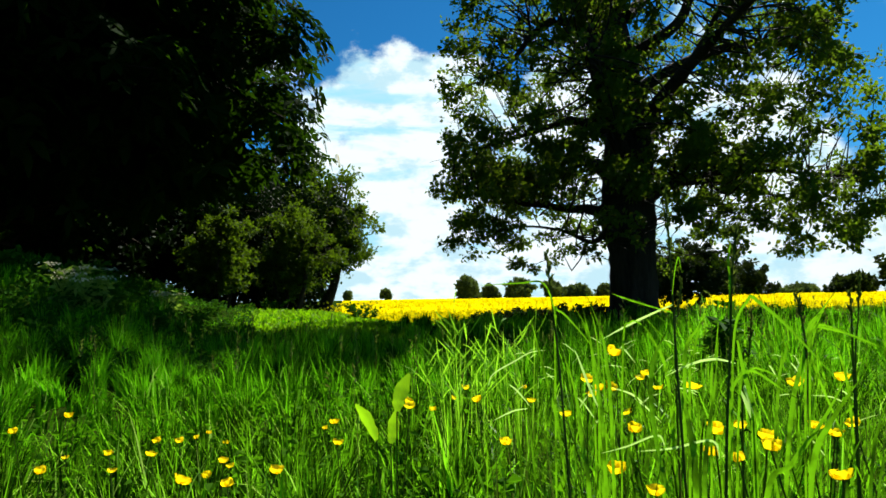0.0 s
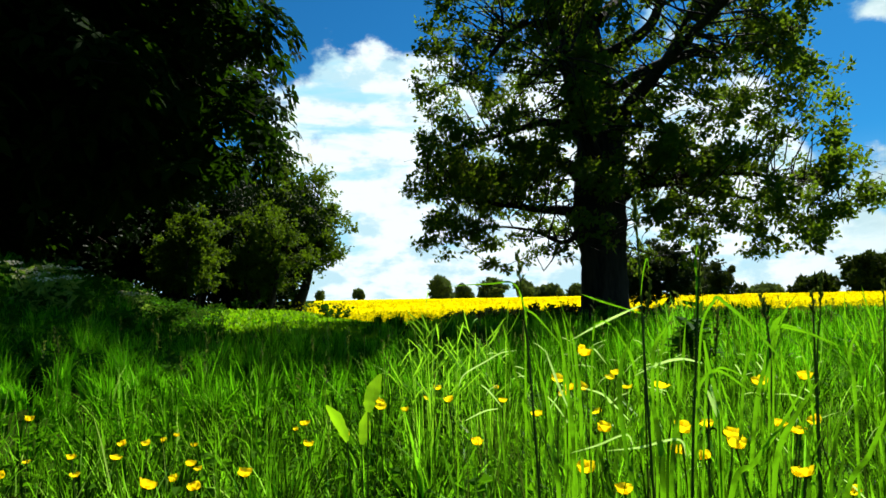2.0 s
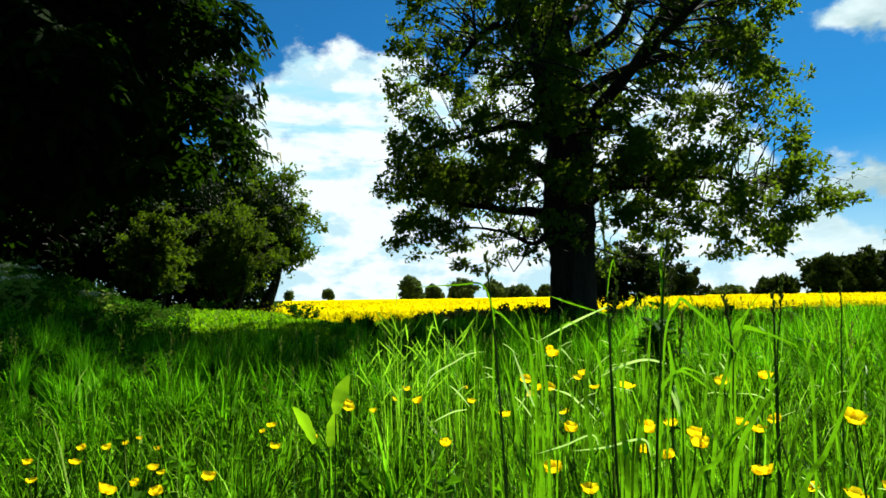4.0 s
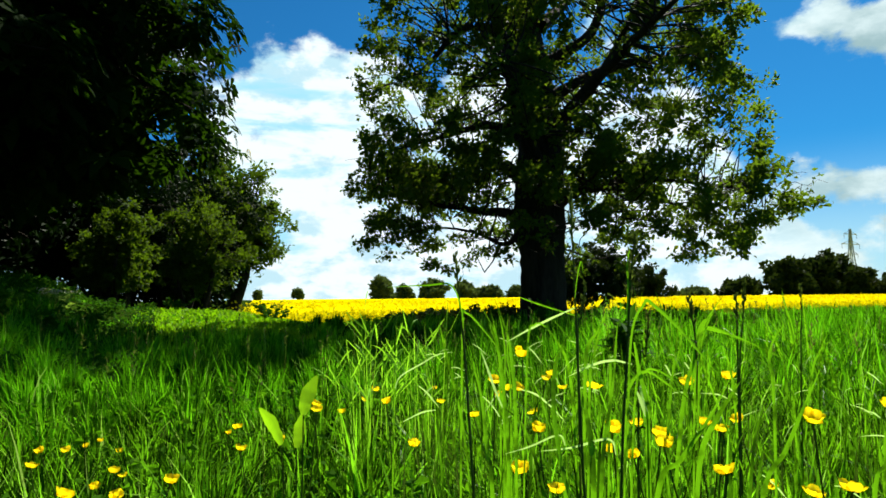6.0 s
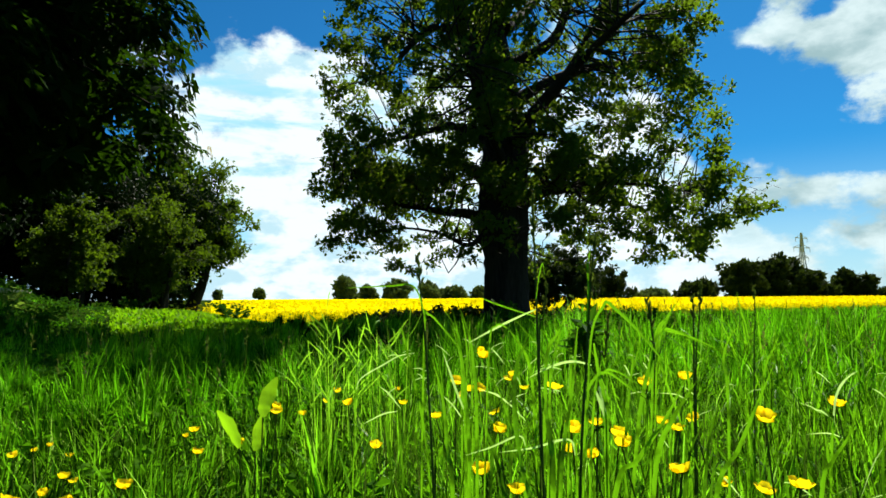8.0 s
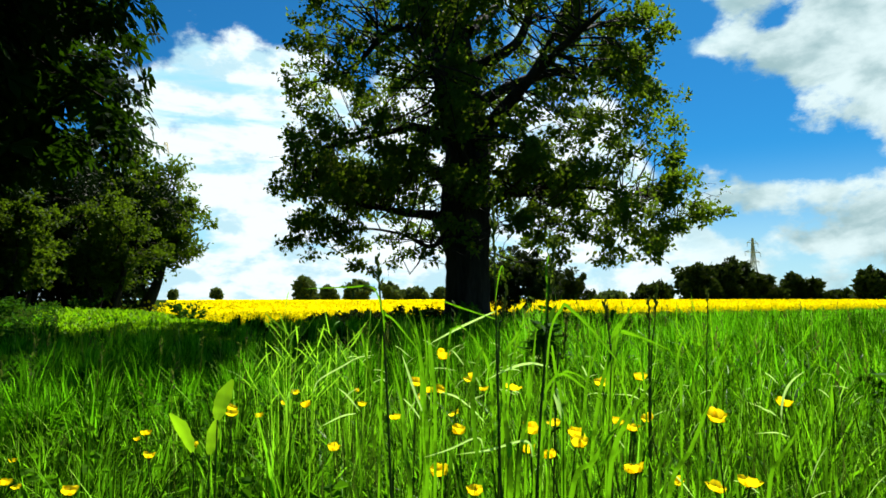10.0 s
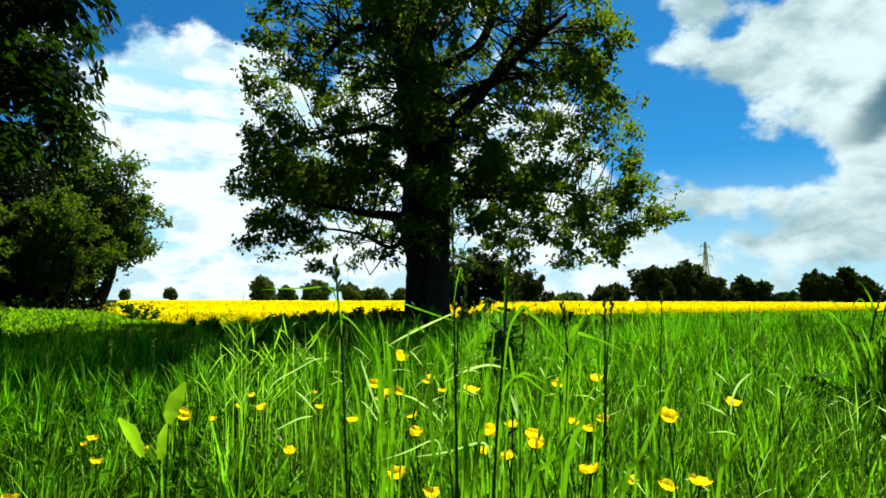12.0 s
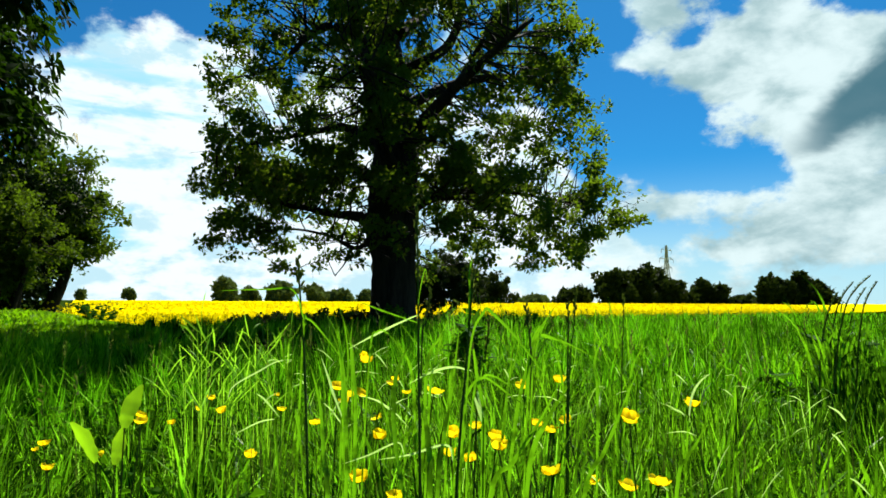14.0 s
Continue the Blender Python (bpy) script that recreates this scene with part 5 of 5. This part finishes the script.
def leaf_tuft(x, y, count, low, high, width, spread, seed, label, stiff=False):
    """A tuft of long separate leaves."""
    rng = np.random.default_rng(seed)
    g = float(ground_height(x, y))
    tuft = thing("grass_tuft", (x, y, g), label, "grass", "grass tufts")
    for _ in range(count):
        a, h = rng.uniform(0, 6.28), rng.uniform(low, high) * (0.86 if y < 1.2 else 1.0)
        d = np.array((math.cos(a), math.sin(a), 0)) * spread * rng.uniform(0.3, 1.2)
        b = np.array((rng.normal(0, 0.025), rng.normal(0, 0.025), -0.005))
        droop = rng.uniform(-0.12, 0.14) * h - (rng.uniform() < 0.25) * 0.2 * h
        pts = [b, b + d * 0.25 + (0, 0, h * 0.55), b + d * 0.7 + (0, 0, h * 0.95), b + d * 1.25 + (0, 0, h + droop)]
        if stiff:  # a thin stem with short straight leaves standing off it
            top = b + (d[0] * 0.3, d[1] * 0.3, h)
            v, f = strip([b, (b + top) / 2, top], width * 0.5, 4, 0.3)
            part("stem", np_mesh("stem", v, [f], SPRAY, True), tuft)
            for _ in range(4):
                a, k = rng.uniform(0, 6.28), rng.uniform(0.7, 0.98)
                knee, out = b + (top - b) * k, np.array((math.cos(a), math.sin(a), 0)) * rng.uniform(0.03, 0.07)
                v, f = strip([knee, knee + out * 0.5 + (0, 0, 0.03), knee + out + (0, 0, rng.uniform(0.035, 0.075))], width * rng.uniform(0.7, 1.1), 4, 0.3, rng.normal(size=3))
                part("leaf_blade", np_mesh("leaf_blade", v, [f], SPRAY, True), tuft)
            continue
        v, f = strip(pts, width * rng.uniform(0.4, 1.0), 4, 0.3, rng.normal(size=3))
        part("leaf_blade", np_mesh("leaf_blade", v, [f], GRASS, True), tuft)


for k, (x, y, count, low, high, width, spread) in enumerate([
        (0.14, 0.66, 11, 0.30, 0.50, 0.0048, 0.06), (0.22, 0.60, 12, 0.30, 0.52, 0.005, 0.06), (0.30, 0.62, 11, 0.30, 0.50, 0.005, 0.07), (0.26, 0.74, 11, 0.30, 0.52, 0.0055, 0.08),
        (0.40, 0.70, 10, 0.30, 0.48, 0.0055, 0.08), (0.50, 0.78, 9, 0.30, 0.48, 0.0055, 0.09), (0.56, 0.62, 8, 0.26, 0.45, 0.005, 0.08), (0.70, 0.85, 9, 0.30, 0.47, 0.006, 0.1),
        (0.82, 0.80, 9, 0.30, 0.47, 0.006, 0.1), (0.95, 1.05, 10, 0.32, 0.5, 0.0065, 0.12), (1.15, 1.0, 10, 0.30, 0.5, 0.0065, 0.12), (0.08, 1.58, 11, 0.40, 0.58, 0.0055, 0.17),
        (0.0, 1.62, 9, 0.38, 0.56, 0.0055, 0.18), (0.17, 1.6, 9, 0.38, 0.56, 0.0055, 0.16), (0.10, 0.80, 8, 0.28, 0.42, 0.005, 0.07), (0.36, 0.95, 10, 0.30, 0.48, 0.006, 0.1)]):
    leaf_tuft(x, y, count, low, high, width, spread, 310 + k, "tuft of long bright green grass leaves, some bent over", 11 <= k <= 13)
for k, (az, dist, high) in enumerate([(52.0, 2.6, 0.66), (53.4, 2.6, 0.72), (54.6, 2.7, 0.66), (55.8, 2.6, 0.62)]):
    leaf_tuft(*at(az, dist), 26, 0.40, high, 0.010, 0.15, 340 + k, "tall tangled tuft of coarse grass")

for k, (az, dist, high, reach) in enumerate([(51.6, 2.5, 0.66, 0.10), (52.2, 2.6, 0.70, 0.14), (52.6, 2.5, 0.72, 0.19), (53.3, 2.7, 0.68, 0.12), (54.0, 2.6, 0.70, 0.12)]):
    x, y = at(az, dist)
    grass_plant([(x, y, 0.40), (x + 0.3 * reach, y, high - 0.12), (x + 0.6 * reach, y, high - 0.05), (x + reach, y, high)], 0.13,
                [([(x, y, 0.30), (x - 0.05, y, 0.46), (x - 0.12, y - 0.02, 0.55)], 0.011), ([(x, y, 0.28), (x + 0.04, y, 0.48), (x + 0.13, y, 0.56)], 0.012)],
                345 + k, "dark flowering grass with a loose plume in rank growth", 0.0030, 0.9)


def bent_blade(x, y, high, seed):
    """A grass leaf broken over: a green lower length and a straight end with a glint painted in pale colour."""
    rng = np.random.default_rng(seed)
    plant = thing("bent_grass", (x, y, float(ground_height(x, y))), "grass leaf broken over, a glint painted on as a pale end", "grass", "bent grass leaves")
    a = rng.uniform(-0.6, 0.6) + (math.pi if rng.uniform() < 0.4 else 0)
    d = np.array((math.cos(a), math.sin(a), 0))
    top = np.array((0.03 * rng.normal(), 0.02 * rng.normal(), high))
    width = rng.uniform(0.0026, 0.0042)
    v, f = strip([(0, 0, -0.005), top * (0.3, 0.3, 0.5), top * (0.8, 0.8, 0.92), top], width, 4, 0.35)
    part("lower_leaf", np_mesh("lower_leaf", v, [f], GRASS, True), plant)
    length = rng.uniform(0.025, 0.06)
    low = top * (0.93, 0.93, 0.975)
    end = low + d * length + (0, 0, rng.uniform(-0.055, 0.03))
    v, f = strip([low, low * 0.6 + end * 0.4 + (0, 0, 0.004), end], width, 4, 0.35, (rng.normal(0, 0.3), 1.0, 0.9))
    part("bent_end", np_mesh("bent_end", v, [f], GLINT, True), plant, "bent leaf end with a painted glint")


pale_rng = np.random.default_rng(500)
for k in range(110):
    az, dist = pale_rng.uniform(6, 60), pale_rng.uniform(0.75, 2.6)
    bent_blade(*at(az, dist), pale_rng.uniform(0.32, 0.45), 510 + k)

# ---- dock plant ----


def broad_leaf(points, width, steps=9):
    """A wide wavy leaf along the points."""
    run = curve_points(points, steps)
    n = len(run)
    d = unit(np.gradient(run, axis=0))
    side = unit(np.cross(d, np.array((0.15, 1.0, 0.3))))
    up = np.cross(side, d)
    s = np.linspace(0, 1, n)
    w = 0.5 * width * np.sin(np.pi * np.clip(0.06 + 0.92 * s, 0, 1)) ** 0.7
    cols = np.array((-1, -0.5, 0, 0.5, 1.0))
    ripple = (0.07 * np.sin(s * 13) + 0.06 * np.sin(s * 29 + 2) * (1 - s))[:, None] * np.abs(cols)[None, :]
    v = run[:, None, :] + side[:, None, :] * (w[:, None] * (1 + ripple * 1.2) * cols[None, :])[:, :, None] + up[:, None, :] * (w[:, None] * (0.22 * np.abs(cols)[None, :] + ripple))[:, :, None]
    i, j = np.meshgrid(np.arange(n - 1), np.arange(4), indexing="ij")
    f = np.stack((i * 5 + j, i * 5 + j + 1, (i + 1) * 5 + j + 1, (i + 1) * 5 + j), -1).reshape(-1, 4)
    return np_mesh("leaf", v.reshape(-1, 3), [f], DOCK, True)


def dock():
    root = np.array((-0.09, 1.11, float(ground_height(-0.09, 1.11))))
    plant = thing("dock_plant", tuple(root), "dock plant with pale green wavy upright leaves", "plant")
    for points, width in (([(-0.086, 1.130, 0.424), (-0.083, 1.134, 0.444), (-0.075, 1.139, 0.466), (-0.064, 1.143, 0.488)], 0.025),
                          ([(-0.116, 1.07, 0.388), (-0.127, 1.077, 0.410), (-0.138, 1.079, 0.428), (-0.152, 1.080, 0.446)], 0.021),
                          ([(-0.097, 1.125, 0.370), (-0.094, 1.129, 0.388), (-0.092, 1.132, 0.406), (-0.089, 1.133, 0.424)], 0.020)):
        q = np.array(points) - root
        part("leaf", broad_leaf(q, width), plant)
        stalk = curve_points([(0, 0, -0.01, 0.0018), (*(q[0] * (0.6, 0.6, 0.5)), 0.0015), (*q[0], 0.0012)], 5)
        part("stalk", np_mesh("stalk", *tube_mesh(tube(stalk, 6)), STEM, True), plant)


dock()

# ---- rank growth under the trees and along the field ----


def weed(x, y, height, seed, label, umbel=False, spread=0.22):
    """Nettle or cow parsley: a few leafy stems, pale flower heads on the parsley."""
    rng = np.random.default_rng(seed)
    plant = thing("cow_parsley" if umbel else "nettle", (x, y, float(ground_height(x, y)) - 0.01), label, "weed", "weeds on the bank")
    for _ in range(5):
        tip = np.array((rng.normal(0, spread), rng.normal(0, spread), height * rng.uniform(0.7, 1.05)))
        run = branch_to(tuple(tip * (0.25, 0.25, 0)), tip, 0.008, 0.003, rng, 0.02, 4)
        part("stem", np_mesh("stem", *tube_mesh(tube(run, 5)), STEM, True), plant)
        n = 40
        pick = run[rng.integers(3, len(run), n), :3]
        way = rng.normal(size=(n, 3)) * (1, 1, 0.35)
        v, f = leaf_blades(pick + rng.normal(0, 0.02, (n, 3)), way, rng.uniform(0.06, 0.13, n), rng.uniform(0.03, 0.06, n), rng)
        part("foliage", np_mesh("foliage", v, [f], PARSLEY if umbel else SHADED_NETTLE), plant)
        if umbel:
            m = 40
            c = tip + np.stack((rng.normal(0, 0.05, m), rng.normal(0, 0.05, m), rng.uniform(0, 0.03, m)), -1)
            v, f = leaf_blades(c, rng.normal(size=(m, 3)) * (1, 1, 0.2), np.full(m, 0.022), np.full(m, 0.02), rng)
            tagged(part("flower_head", np_mesh("flower_head", v, [f], CANDLE), plant, "creamy white flower umbel"), kind="stuff")


for k, (az, dist, height, umbel) in enumerate([
        (-28.6, 7.0, 0.66, True), (-30.6, 8.4, 0.5, False), (-26.6, 8.4, 0.5, False), (-33.0, 8.5, 0.5, False), (-24.2, 9.5, 0.5, True), (-22.5, 9.5, 0.45, False), (-35.0, 8.3, 0.55, False),
        (-20.5, 12.5, 0.6, False), (-25.5, 7.2, 0.5, False), (-29.5, 7.0, 0.55, False), (-37.0, 7.6, 0.7, False), (-27.6, 7.6, 0.4, False), (-29.8, 7.0, 0.58, True), (26.4, 8.6, 0.46, False), (25.2, 8.9, 0.5, False), (27.6, 8.8, 0.45, False),
        (24.0, 9.3, 0.5, False), (54.2, 3.1, 0.44, False), (-7.6, 15.5, 0.45, False), (-6.9, 15.8, 0.4, False), (16.5, 13.0, 0.5, False), (11.5, 13.4, 0.45, False), (-15.5, 15.8, 0.3, False)]):
    weed(*at(az, dist), height * (0.75 if umbel else 0.45 if az < -18 else 1), 400 + k, "pale cow parsley on the grassy bank" if umbel else "leafy green nettles in rank growth", umbel)
# the first clump is added to stand for a shaded hollow in the grass
for k, (az, dist, height) in enumerate([(24.4, 3.1, 0.56), (53.4, 3.0, 0.58)]):
    weed(*at(az, dist), height, 440 + k, "dark leafy nettle standing in the meadow grass", False, 0.07)
